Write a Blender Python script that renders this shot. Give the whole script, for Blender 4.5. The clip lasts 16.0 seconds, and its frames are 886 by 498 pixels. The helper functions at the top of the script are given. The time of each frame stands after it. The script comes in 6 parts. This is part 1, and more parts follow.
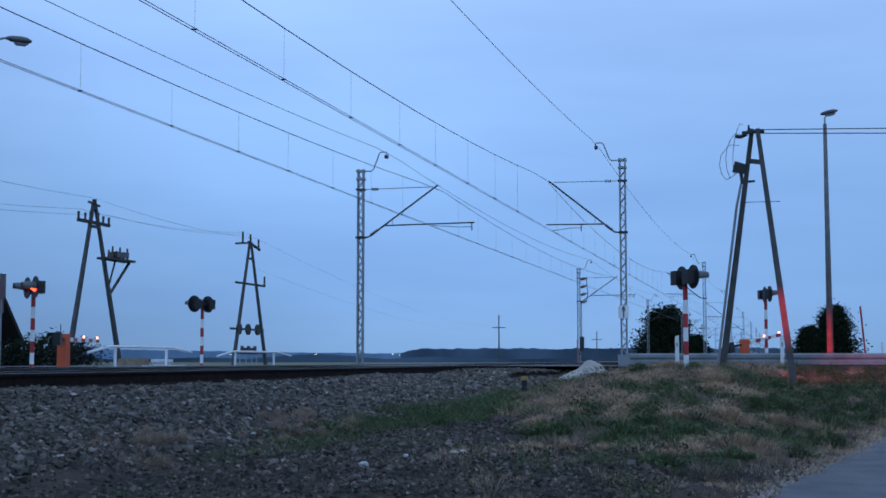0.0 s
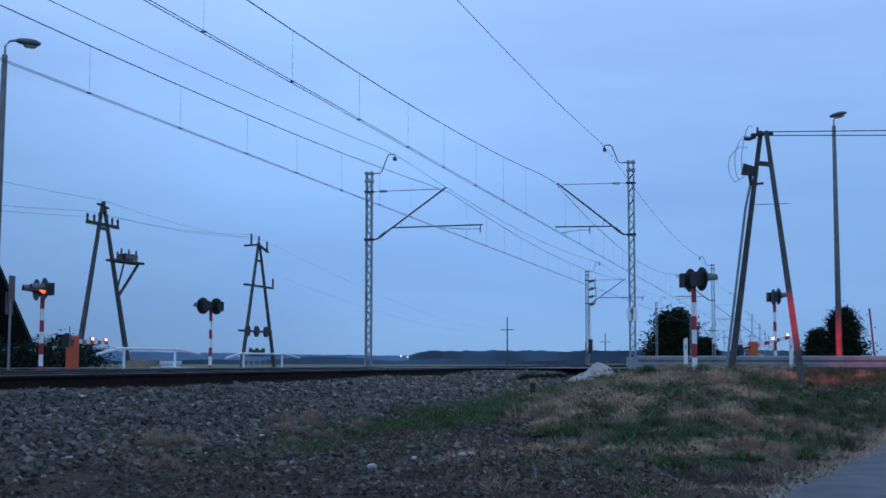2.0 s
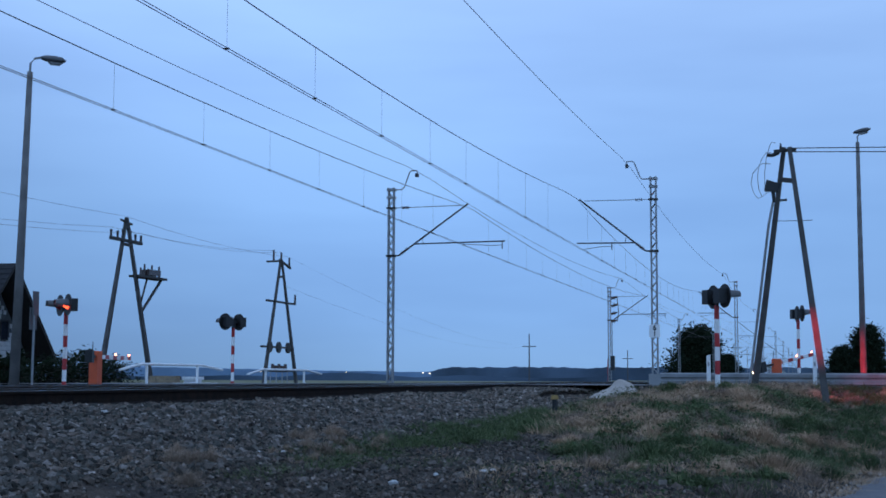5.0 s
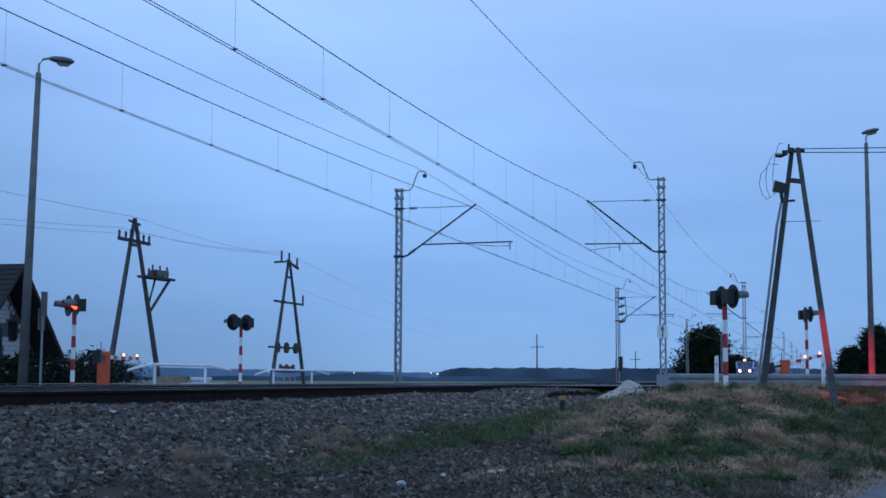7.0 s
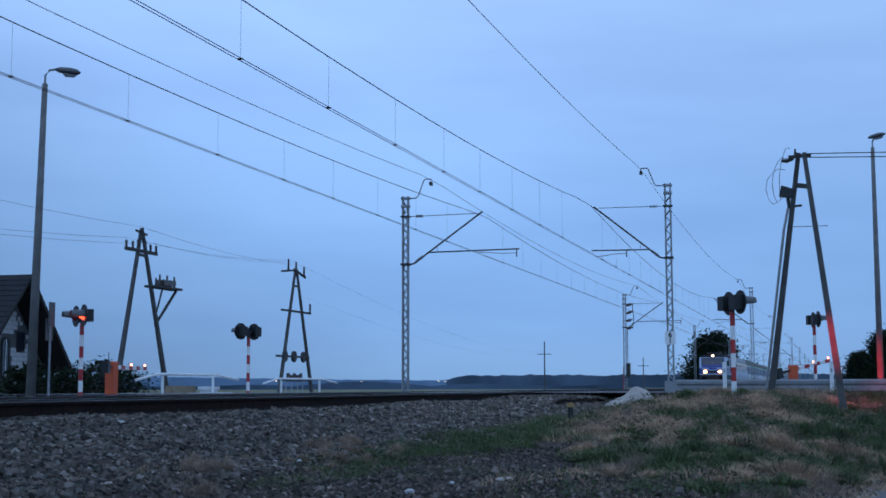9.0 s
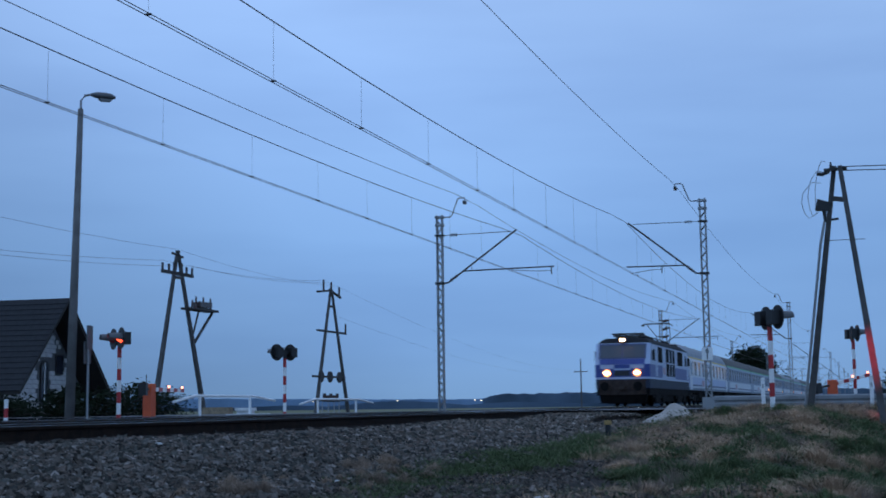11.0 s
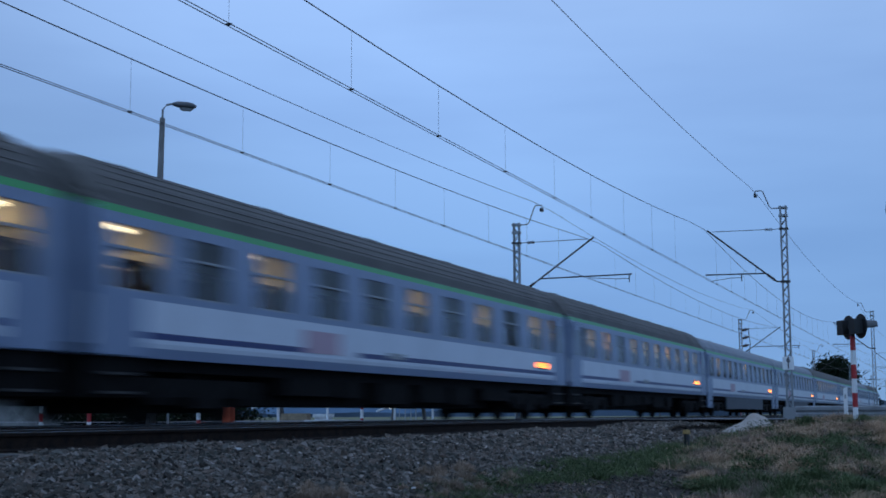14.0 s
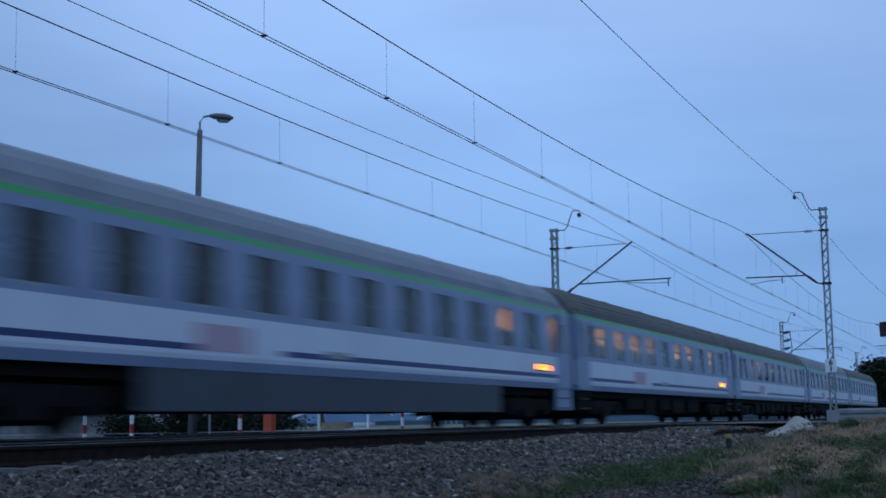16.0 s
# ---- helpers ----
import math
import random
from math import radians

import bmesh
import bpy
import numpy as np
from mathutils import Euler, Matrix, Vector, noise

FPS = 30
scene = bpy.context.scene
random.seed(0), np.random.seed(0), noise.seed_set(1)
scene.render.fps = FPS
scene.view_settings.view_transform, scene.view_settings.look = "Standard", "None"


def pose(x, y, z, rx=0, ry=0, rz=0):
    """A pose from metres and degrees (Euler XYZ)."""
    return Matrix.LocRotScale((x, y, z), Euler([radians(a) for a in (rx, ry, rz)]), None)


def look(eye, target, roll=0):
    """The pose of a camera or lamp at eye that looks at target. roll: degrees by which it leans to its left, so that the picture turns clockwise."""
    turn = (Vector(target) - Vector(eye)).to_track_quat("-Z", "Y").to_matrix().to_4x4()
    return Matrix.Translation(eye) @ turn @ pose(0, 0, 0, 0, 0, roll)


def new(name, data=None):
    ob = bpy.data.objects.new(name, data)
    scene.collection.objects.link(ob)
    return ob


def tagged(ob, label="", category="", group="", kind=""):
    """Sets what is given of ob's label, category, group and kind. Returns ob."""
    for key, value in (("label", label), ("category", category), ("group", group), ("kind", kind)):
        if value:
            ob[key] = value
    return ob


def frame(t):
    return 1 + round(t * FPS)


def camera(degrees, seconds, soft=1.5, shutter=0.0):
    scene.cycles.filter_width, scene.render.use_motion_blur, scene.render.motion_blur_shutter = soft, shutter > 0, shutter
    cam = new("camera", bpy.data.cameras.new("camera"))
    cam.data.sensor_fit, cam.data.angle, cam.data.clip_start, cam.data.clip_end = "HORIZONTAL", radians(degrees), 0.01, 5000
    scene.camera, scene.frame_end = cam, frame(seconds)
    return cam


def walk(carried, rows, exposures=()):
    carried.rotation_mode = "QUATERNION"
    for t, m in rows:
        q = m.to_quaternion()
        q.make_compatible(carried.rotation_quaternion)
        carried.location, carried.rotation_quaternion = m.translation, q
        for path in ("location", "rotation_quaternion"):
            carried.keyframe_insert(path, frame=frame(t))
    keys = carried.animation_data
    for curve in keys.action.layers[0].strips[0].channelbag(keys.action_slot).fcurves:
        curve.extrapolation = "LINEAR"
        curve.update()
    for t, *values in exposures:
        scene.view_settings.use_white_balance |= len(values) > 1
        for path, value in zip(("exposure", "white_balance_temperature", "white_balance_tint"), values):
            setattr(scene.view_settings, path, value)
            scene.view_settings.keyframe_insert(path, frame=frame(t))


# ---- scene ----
# World: the railway runs along y, z = 0 is the top of the rails, the camera stands at the origin.
EYE = 0.135
cam = camera(36.9, 16.0, 1.65, 0.66)
ROWS = [
    (0.0, 94.792, -0.000, 14.252), (0.5, 94.687, 0.111, 14.302), (1.0, 94.684, -0.049, 14.316),
    (1.5, 94.770, -0.159, 14.364), (2.0, 94.885, -0.058, 14.608), (2.5, 94.936, -0.028, 14.777),
    (3.0, 95.037, -0.069, 14.882), (3.5, 95.299, -0.018, 14.989), (4.0, 95.485, 0.134, 15.181),
    (4.5, 95.578, -0.059, 15.366), (7.0, 95.610, -0.265, 15.875), (7.5, 95.651, -0.294, 15.908),
    (8.0, 95.706, -0.170, 15.970), (8.5, 95.810, 0.004, 16.043), (11.0, 96.760, 0.735, 17.767),
    (11.5, 96.977, 0.692, 18.658), (12.0, 97.118, 0.634, 19.514), (12.5, 97.181, 0.575, 20.028),
    (13.0, 97.159, 0.444, 20.466), (13.5, 97.099, 0.411, 20.785), (14.0, 97.113, 0.264, 21.051),
    (14.5, 97.172, 0.455, 21.413), (15.0, 97.288, 0.474, 21.588), (15.5, 97.367, 0.690, 22.009),
    (16.0, 97.441, 0.945, 22.780),
]
walk(cam, [(t, pose(0, 0, EYE, rx, ry, rz)) for t, rx, ry, rz in ROWS],
     exposures=[(0.0, 0.18), (8.5, 0.18), (11.0, -0.05), (16.0, -0.04)])

# ---------------------------------------------------------------- sky and light
world = bpy.data.worlds.new("dusk_sky")
scene.world = world
world.use_nodes = True
wn, wl = world.node_tree.nodes, world.node_tree.links
wn.clear()
w_out = wn.new("ShaderNodeOutputWorld")
w_bg = wn.new("ShaderNodeBackground")
w_co = wn.new("ShaderNodeTexCoord")
w_sep = wn.new("ShaderNodeSeparateXYZ")
w_ramp = wn.new("ShaderNodeValToRGB")
w_map = wn.new("ShaderNodeMapping")
w_noise = wn.new("ShaderNodeTexNoise")
w_mix = wn.new("ShaderNodeMix")
w_cl = wn.new("ShaderNodeValToRGB")
wl.new(w_co.outputs["Generated"], w_sep.inputs[0])
wl.new(w_sep.outputs["Z"], w_ramp.inputs[0])
SKY = [(0.0, (0.184, 0.340, 0.600)), (0.045, (0.203, 0.385, 0.715)), (0.12, (0.234, 0.438, 0.815)),
       (0.24, (0.300, 0.507, 0.915)), (0.40, (0.37, 0.56, 0.95)), (1.0, (0.34, 0.50, 0.84))]
for k, (p, c) in enumerate(SKY):
    e = w_ramp.color_ramp.elements[k] if k < 2 else w_ramp.color_ramp.elements.new(p)
    e.position, e.color = p, (*c, 1)
wl.new(w_co.outputs["Generated"], w_map.inputs["Vector"])
w_map.inputs["Scale"].default_value = (1.6, 1.6, 9.0)
w_noise.inputs["Scale"].default_value = 1.3
w_noise.inputs["Detail"].default_value = 4.0
wl.new(w_map.outputs[0], w_noise.inputs["Vector"])
w_cl.color_ramp.elements[0].position, w_cl.color_ramp.elements[1].position = 0.42, 0.70
w_cl.color_ramp.elements[0].color = (1, 1, 1, 1)
w_cl.color_ramp.elements[1].color = (0.83, 0.845, 0.88, 1)
wl.new(w_noise.outputs["Fac"], w_cl.inputs[0])
w_mix.data_type, w_mix.blend_type = "RGBA", "MULTIPLY"
w_mix.inputs["Factor"].default_value = 1.0
wl.new(w_ramp.outputs[0], w_mix.inputs["A"])
wl.new(w_cl.outputs[0], w_mix.inputs["B"])
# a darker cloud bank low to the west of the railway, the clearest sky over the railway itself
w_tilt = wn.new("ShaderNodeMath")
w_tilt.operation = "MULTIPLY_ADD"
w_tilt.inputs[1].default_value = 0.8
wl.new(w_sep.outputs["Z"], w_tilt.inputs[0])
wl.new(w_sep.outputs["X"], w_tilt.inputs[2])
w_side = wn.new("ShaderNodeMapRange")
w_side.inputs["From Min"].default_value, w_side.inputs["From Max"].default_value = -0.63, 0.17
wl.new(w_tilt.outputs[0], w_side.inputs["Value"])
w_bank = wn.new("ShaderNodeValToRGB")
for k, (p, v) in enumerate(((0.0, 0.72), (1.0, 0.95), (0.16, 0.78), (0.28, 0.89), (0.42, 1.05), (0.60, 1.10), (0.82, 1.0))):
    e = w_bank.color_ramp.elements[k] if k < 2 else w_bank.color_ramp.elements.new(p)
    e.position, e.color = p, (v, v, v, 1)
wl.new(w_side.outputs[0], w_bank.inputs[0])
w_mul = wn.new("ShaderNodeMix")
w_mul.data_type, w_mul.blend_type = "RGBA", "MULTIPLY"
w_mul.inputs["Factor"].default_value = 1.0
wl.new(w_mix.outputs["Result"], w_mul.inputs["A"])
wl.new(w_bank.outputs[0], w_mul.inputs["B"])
# the brighter, paler evening sky in the other half of the dome
w_back = wn.new("ShaderNodeMapRange")
w_back.interpolation_type = "SMOOTHSTEP"
w_back.inputs["From Min"].default_value, w_back.inputs["From Max"].default_value = 0.25, -0.9
w_back.inputs["To Min"].default_value, w_back.inputs["To Max"].default_value = 0.0, 1.0
wl.new(w_sep.outputs["Y"], w_back.inputs["Value"])
w_glow = wn.new("ShaderNodeMix")
w_glow.data_type, w_glow.blend_type = "RGBA", "ADD"
wl.new(w_back.outputs[0], w_glow.inputs["Factor"])
wl.new(w_mul.outputs["Result"], w_glow.inputs["A"])
w_glow.inputs["B"].default_value = (0.10, 0.21, 0.36, 1)
wl.new(w_glow.outputs["Result"], w_bg.inputs["Color"])
w_bg.inputs["Strength"].default_value = 1.0
wl.new(w_bg.outputs[0], w_out.inputs["Surface"])


# ---------------------------------------------------------------- materials
def mat(name, col, rough=0.8, metal=0.0, vary=0.15, scale=6.0, bump=0.0, fine=60.0, tint=None, emit=None, strength=0.0, pieces=False, spec=0.5):
    """A surface with two scales of variation: col mottled towards tint, and fine grain with relief."""
    m = bpy.data.materials.new(name)
    m.use_nodes = True
    n, l = m.node_tree.nodes, m.node_tree.links
    b = n["Principled BSDF"]
    b.inputs["Roughness"].default_value, b.inputs["Metallic"].default_value = rough, metal
    b.inputs["Specular IOR Level"].default_value = spec
    co = n.new("ShaderNodeTexCoord")
    big, small = n.new("ShaderNodeTexNoise"), n.new("ShaderNodeTexNoise")
    big.inputs["Scale"].default_value, small.inputs["Scale"].default_value = scale, fine
    big.inputs["Detail"].default_value = 5
    for k in (big, small):
        l.new(co.outputs["Object"], k.inputs["Vector"])
    mix = n.new("ShaderNodeMix")
    mix.data_type = "RGBA"
    dark = tint or tuple(c * (1 - 2 * vary) for c in col)
    mix.inputs["A"].default_value, mix.inputs["B"].default_value = (*col, 1), (*dark, 1)
    ramp = n.new("ShaderNodeValToRGB")
    ramp.color_ramp.elements[0].position, ramp.color_ramp.elements[1].position = 0.38, 0.66
    l.new(big.outputs["Fac"], ramp.inputs[0])
    l.new(ramp.outputs[0], mix.inputs["Factor"])
    grain = n.new("ShaderNodeMix")
    grain.data_type, grain.blend_type = "RGBA", "MULTIPLY"
    grain.inputs["Factor"].default_value = 1.0
    gr = n.new("ShaderNodeValToRGB")
    gr.color_ramp.elements[0].color, gr.color_ramp.elements[1].color = (1 - vary, 1 - vary, 1 - vary, 1), (1 + 0 * vary, 1, 1, 1)
    gr.color_ramp.elements[0].position, gr.color_ramp.elements[1].position = 0.3, 0.6
    l.new(small.outputs["Fac"], gr.inputs[0])
    l.new(mix.outputs["Result"], grain.inputs["A"])
    l.new(gr.outputs[0], grain.inputs["B"])
    last = grain.outputs["Result"]
    if pieces:
        geo = n.new("ShaderNodeNewGeometry")
        pr = n.new("ShaderNodeValToRGB")
        for i, (p, v) in enumerate(((0.0, (0.28, 0.25, 0.23)), (1.0, (2.9, 2.85, 2.8)), (0.2, (0.50, 0.56, 0.55)), (0.38, (0.85, 0.76, 0.68)), (0.56, (0.82, 0.92, 0.90)), (0.74, (1.25, 1.08, 0.97)), (0.90, (1.45, 1.52, 1.5)), (0.975, (1.95, 1.92, 1.9)))):
            el = pr.color_ramp.elements[i] if i < 2 else pr.color_ramp.elements.new(p)
            el.position, el.color = p, (*v, 1)
        l.new(geo.outputs["Random Per Island"], pr.inputs[0])
        pm = n.new("ShaderNodeMix")
        pm.data_type, pm.blend_type = "RGBA", "MULTIPLY"
        pm.inputs["Factor"].default_value = 1.0
        l.new(last, pm.inputs["A"])
        l.new(pr.outputs[0], pm.inputs["B"])
        last = pm.outputs["Result"]
    l.new(last, b.inputs["Base Color"])
    if bump:
        bp = n.new("ShaderNodeBump")
        bp.inputs["Strength"].default_value, bp.inputs["Distance"].default_value = min(1.0, bump), 0.02
        l.new(small.outputs["Fac"], bp.inputs["Height"])
        l.new(bp.outputs[0], b.inputs["Normal"])
    if emit:
        b.inputs["Emission Color"].default_value, b.inputs["Emission Strength"].default_value = (*emit, 1), strength
    return m


def glass(name, col=(0.02, 0.025, 0.03), alpha=0.35):
    m = bpy.data.materials.new(name)
    m.use_nodes = True
    n, l = m.node_tree.nodes, m.node_tree.links
    b = n["Principled BSDF"]
    b.inputs["Base Color"].default_value, b.inputs["Roughness"].default_value = (*col, 1), 0.06
    b.inputs["Specular IOR Level"].default_value = 0.6
    if alpha < 1:
        clear, gloss, blend, fres = (n.new("ShaderNode" + k) for k in ("BsdfTransparent", "BsdfGlossy", "MixShader", "Fresnel"))
        clear.inputs["Color"].default_value = (1 - alpha, 1 - alpha, 1 - alpha, 1)
        gloss.inputs["Roughness"].default_value = 0.04
        fres.inputs["IOR"].default_value = 1.52
        l.new(fres.outputs[0], blend.inputs[0])
        l.new(clear.outputs[0], blend.inputs[1])
        l.new(gloss.outputs[0], blend.inputs[2])
        l.new(blend.outputs[0], n["Material Output"].inputs["Surface"])
    return m


STEEL = mat("galvanised_steel", (0.30, 0.31, 0.32), 0.55, 0.5, 0.12, 3.0, 0.2)
DARK_STEEL = mat("weathered_dark_steel", (0.055, 0.052, 0.050), 0.65, 0.3, 0.2, 4.0, 0.3)
WIRE = mat("copper_wire_aged", (0.045, 0.045, 0.05), 0.5, 0.5, 0.1, 2.0)
DARK_INSUL = mat("dark_insulator_glaze", (0.028, 0.020, 0.020), 0.4, 0, 0.1, 8.0)
INSUL = mat("insulator_glaze", (0.06, 0.035, 0.03), 0.25, 0, 0.1, 8.0)
CONCRETE = mat("weathered_concrete", (0.26, 0.25, 0.235), 0.9, 0, 0.15, 2.5, 0.5, 40, tint=(0.17, 0.165, 0.155))
OLD_CONCRETE = mat("dark_concrete", (0.088, 0.084, 0.082), 0.9, 0, 0.15, 2.5, 0.5, 40, tint=(0.058, 0.055, 0.053))
RAIL = mat("rusty_rail_steel", (0.024, 0.015, 0.011), 0.9, 0.0, 0.2, 9.0, 0.4, tint=(0.012, 0.009, 0.008), spec=0.1)
RAIL_TOP = mat("polished_rail_head", (0.42, 0.42, 0.43), 0.25, 1.0, 0.05, 9.0)
SLEEPER = mat("concrete_sleeper", (0.17, 0.155, 0.14), 0.9, 0, 0.2, 5.0, 0.5)
STONE = mat("ballast_stone", (0.146, 0.126, 0.114), 0.95, 0, 0.25, 14.0, 0.4, 90, tint=(0.080, 0.068, 0.059), pieces=True, spec=0.15)
PALE_GRAVEL = mat("pale_ballast_stone", (0.19, 0.158, 0.138), 0.95, 0, 0.25, 14.0, 0.4, 90, tint=(0.10, 0.085, 0.074), pieces=True, spec=0.15)
TRODDEN = mat("trodden_gravel", (0.128, 0.106, 0.093), 0.95, 0, 0.25, 14.0, 0.4, 90, tint=(0.072, 0.060, 0.053), pieces=True, spec=0.15)
ASPHALT = mat("old_asphalt", (0.165, 0.162, 0.168), 0.9, 0, 0.24, 2.2, 0.8, 120, tint=(0.115, 0.113, 0.118))
WHITE = mat("white_paint", (0.78, 0.78, 0.77), 0.5, 0, 0.06, 5.0)
RED = mat("red_paint", (0.42, 0.022, 0.025), 0.5, 0, 0.1, 5.0)
BLACK = mat("black_paint", (0.012, 0.012, 0.013), 0.5, 0, 0.1, 5.0)
ORANGE = mat("orange_paint", (0.62, 0.085, 0.02), 0.5, 0, 0.1, 4.0)
GREY = mat("grey_paint", (0.30, 0.31, 0.32), 0.5, 0.1, 0.1, 4.0)
GUARD = mat("guard_rail_zinc", (0.26, 0.27, 0.28), 0.55, 0.35, 0.15, 2.0, 0.1)
LAMP_GLASS = mat("lamp_glass", (0.35, 0.36, 0.36), 0.2, 0, 0.05, 4.0)
SAND = mat("pale_sand_heap", (0.44, 0.385, 0.335), 0.95, 0, 0.12, 3.0, 0.6, 50)


# ---------------------------------------------------------------- mesh helpers
class Shape:
    """Collects vertices and faces; each call adds one closed piece."""

    def __init__(self):
        self.v, self.f = [], []

    def add(self, verts, faces):
        o = len(self.v)
        self.v += [tuple(p) for p in verts]
        self.f += [tuple(i + o for i in q) for q in faces]
        return self

    def box(self, x0, x1, y0, y1, z0, z1):
        return self.add([(x0, y0, z0), (x1, y0, z0), (x1, y1, z0), (x0, y1, z0), (x0, y0, z1), (x1, y0, z1), (x1, y1, z1), (x0, y1, z1)],
                        [(0, 3, 2, 1), (4, 5, 6, 7), (0, 1, 5, 4), (1, 2, 6, 5), (2, 3, 7, 6), (3, 0, 4, 7)])

    def tube(self, pts, r, n=6, r2=None):
        """A round bar along pts; r2: the radius at its end."""
        pts = [Vector(p) for p in pts]
        r2 = r if r2 is None else r2
        rings, m = [], len(pts)
        for i, p in enumerate(pts):
            d = (pts[min(i + 1, m - 1)] - pts[max(i - 1, 0)]).normalized()
            up = Vector((0, 0, 1)) if abs(d.z) < 0.9 else Vector((0, 1, 0))
            a = d.cross(up).normalized()
            b = a.cross(d)
            rr = r + (r2 - r) * i / max(1, m - 1)
            rings.append([p + rr * (math.cos(2 * math.pi * k / n) * a + math.sin(2 * math.pi * k / n) * b) for k in range(n)])
        verts = [v for ring in rings for v in ring]
        faces = [(i * n + k, i * n + (k + 1) % n, (i + 1) * n + (k + 1) % n, (i + 1) * n + k) for i in range(m - 1) for k in range(n)]
        faces += [tuple(reversed(range(n))), tuple((m - 1) * n + k for k in range(n))]
        return self.add(verts, faces)

    def bar(self, p, q, w, h, taper=1.0):
        """A square bar from p to q: w wide sideways, h deep; its end scaled by taper."""
        p, q = Vector(p), Vector(q)
        d = (q - p).normalized()
        up = Vector((0, 0, 1)) if abs(d.z) < 0.9 else Vector((0, 1, 0))
        a = d.cross(up).normalized()
        b = a.cross(d)
        vs = []
        for c, k in ((p, 1.0), (q, taper)):
            vs += [c - a * w / 2 * k - b * h / 2 * k, c + a * w / 2 * k - b * h / 2 * k, c + a * w / 2 * k + b * h / 2 * k, c - a * w / 2 * k + b * h / 2 * k]
        return self.add(vs, [(0, 3, 2, 1), (4, 5, 6, 7), (0, 1, 5, 4), (1, 2, 6, 5), (2, 3, 7, 6), (3, 0, 4, 7)])

    def extrude_y(self, prof, y0, y1):
        """A closed outline (x, z), anticlockwise seen against y, drawn from y0 to y1."""
        n = len(prof)
        vs = [(x, y0, z) for x, z in prof] + [(x, y1, z) for x, z in prof]
        return self.add(vs, [(k, (k + 1) % n, n + (k + 1) % n, n + k) for k in range(n)] + [tuple(reversed(range(n))), tuple(range(n, 2 * n))])

    def disc(self, c, axis, r, depth, n=16, r2=None):
        c, axis = Vector(c), Vector(axis).normalized()
        return self.tube([c - axis * depth / 2, c + axis * depth / 2], r, n, r2)


def mesh_of(name, shape, material, smooth=False):
    me = bpy.data.meshes.new(name)
    me.from_pydata(shape.v, [], shape.f)
    me.materials.append(material)
    if smooth:
        me.polygons.foreach_set("use_smooth", [True] * len(me.polygons))
    me.update()
    return me


def thing(name, label, category, group="", kind="", at=(0, 0, 0), turn=0):
    ob = new(name)
    ob.empty_display_size = 0.2
    ob.matrix_basis = pose(*at, 0, 0, turn)
    return tagged(ob, label, category, group, kind)


def part(name, shape, material, parent, label="", smooth=False):
    ob = new(name, mesh_of(name, shape, material, smooth))
    ob.parent = parent
    if label:
        tagged(ob, label)
    return ob


def solo(name, shape, material, label, category, group="", kind="", smooth=False):
    return tagged(new(name, mesh_of(name, shape, material, smooth)), label, category, group, kind)


def step(a, b, x):
    t = np.clip((x - a) / (b - a), 0, 1)
    return t * t * (3 - 2 * t)


NEAR, FAR = -8.45, -12.45     # the middles of the two tracks


def ground_z(x, y):
    """Height of the ground: ballast bed, trackside gravel, the road's grassy bank, fields beyond."""
    x, y = np.asarray(x, float), np.asarray(y, float)
    bed = np.interp(x, [-60, -24, -19, -16.2, -14.6, -14.1, -6.8, -6.35, -5.0, -4.0, -3.0, -2.0, 0, 3, 60],
                    [-0.55, -0.5, -0.30, -0.36, -0.34, -0.21, -0.21, -0.26, -0.47, -0.60, -0.70, -0.76, -0.95, -1.05, -1.0])
    # the bank on which the side road climbs to the crossing
    top = np.interp(y, [9, 12, 17, 22, 26, 30, 35, 37, 50, 56, 75], [-0.9, -0.80, -0.64, -0.44, -0.24, -0.12, -0.08, -0.08, -0.10, -0.2, -0.5])
    side = step(-6.0, -2.6, x)
    fall = step(-1.6, 1.2, x) * (1 - step(31, 36.5, y)) * 0.55
    bank = top - fall
    w = side * step(9, 15, y)
    z = bed * (1 - w) + np.maximum(bed, bank) * w
    far = step(70, 140, np.hypot(x + 10, y)) * step(3, 12, np.abs(x + 10.45))
    z = z * (1 - far) + (-0.55) * far
    start = np.where(x > -6.0, 35.5, 28.0)
    cross = step(start, start + 2.5, y) * (1 - step(46, 49, y)) * step(-26, -20, -np.abs(x + 10.45) - 10)
    z = np.where(cross > 0, np.maximum(z, z * (1 - cross) + cross * (-0.16)), z)
    return z


# ---------------------------------------------------------------- ground
def grid_mesh(name, xs, ys, zf, material):
    X, Y = np.meshgrid(xs, ys)
    Z = zf(X, Y)
    co = np.stack([X, Y, Z], -1).reshape(-1, 3)
    nx, ny = len(xs), len(ys)
    i = np.arange(ny - 1)[:, None] * nx + np.arange(nx - 1)[None]
    faces = np.stack([i, i + 1, i + nx + 1, i + nx], -1).reshape(-1, 4)
    me = bpy.data.meshes.new(name)
    me.from_pydata(co.tolist(), [], faces.tolist())
    me.materials.append(material)
    me.polygons.foreach_set("use_smooth", [True] * len(me.polygons))
    return new(name, me)


def bumps(X, Y):
    s = np.sin
    return (0.5 * s(1.7 * X + 0.6 * Y) + 0.5 * s(0.9 * Y - 1.3 * X + 1) + 0.35 * s(3.1 * Y + 2.2 * X) + 0.3 * s(5.3 * X - 3.7 * Y + 2)) / 1.6


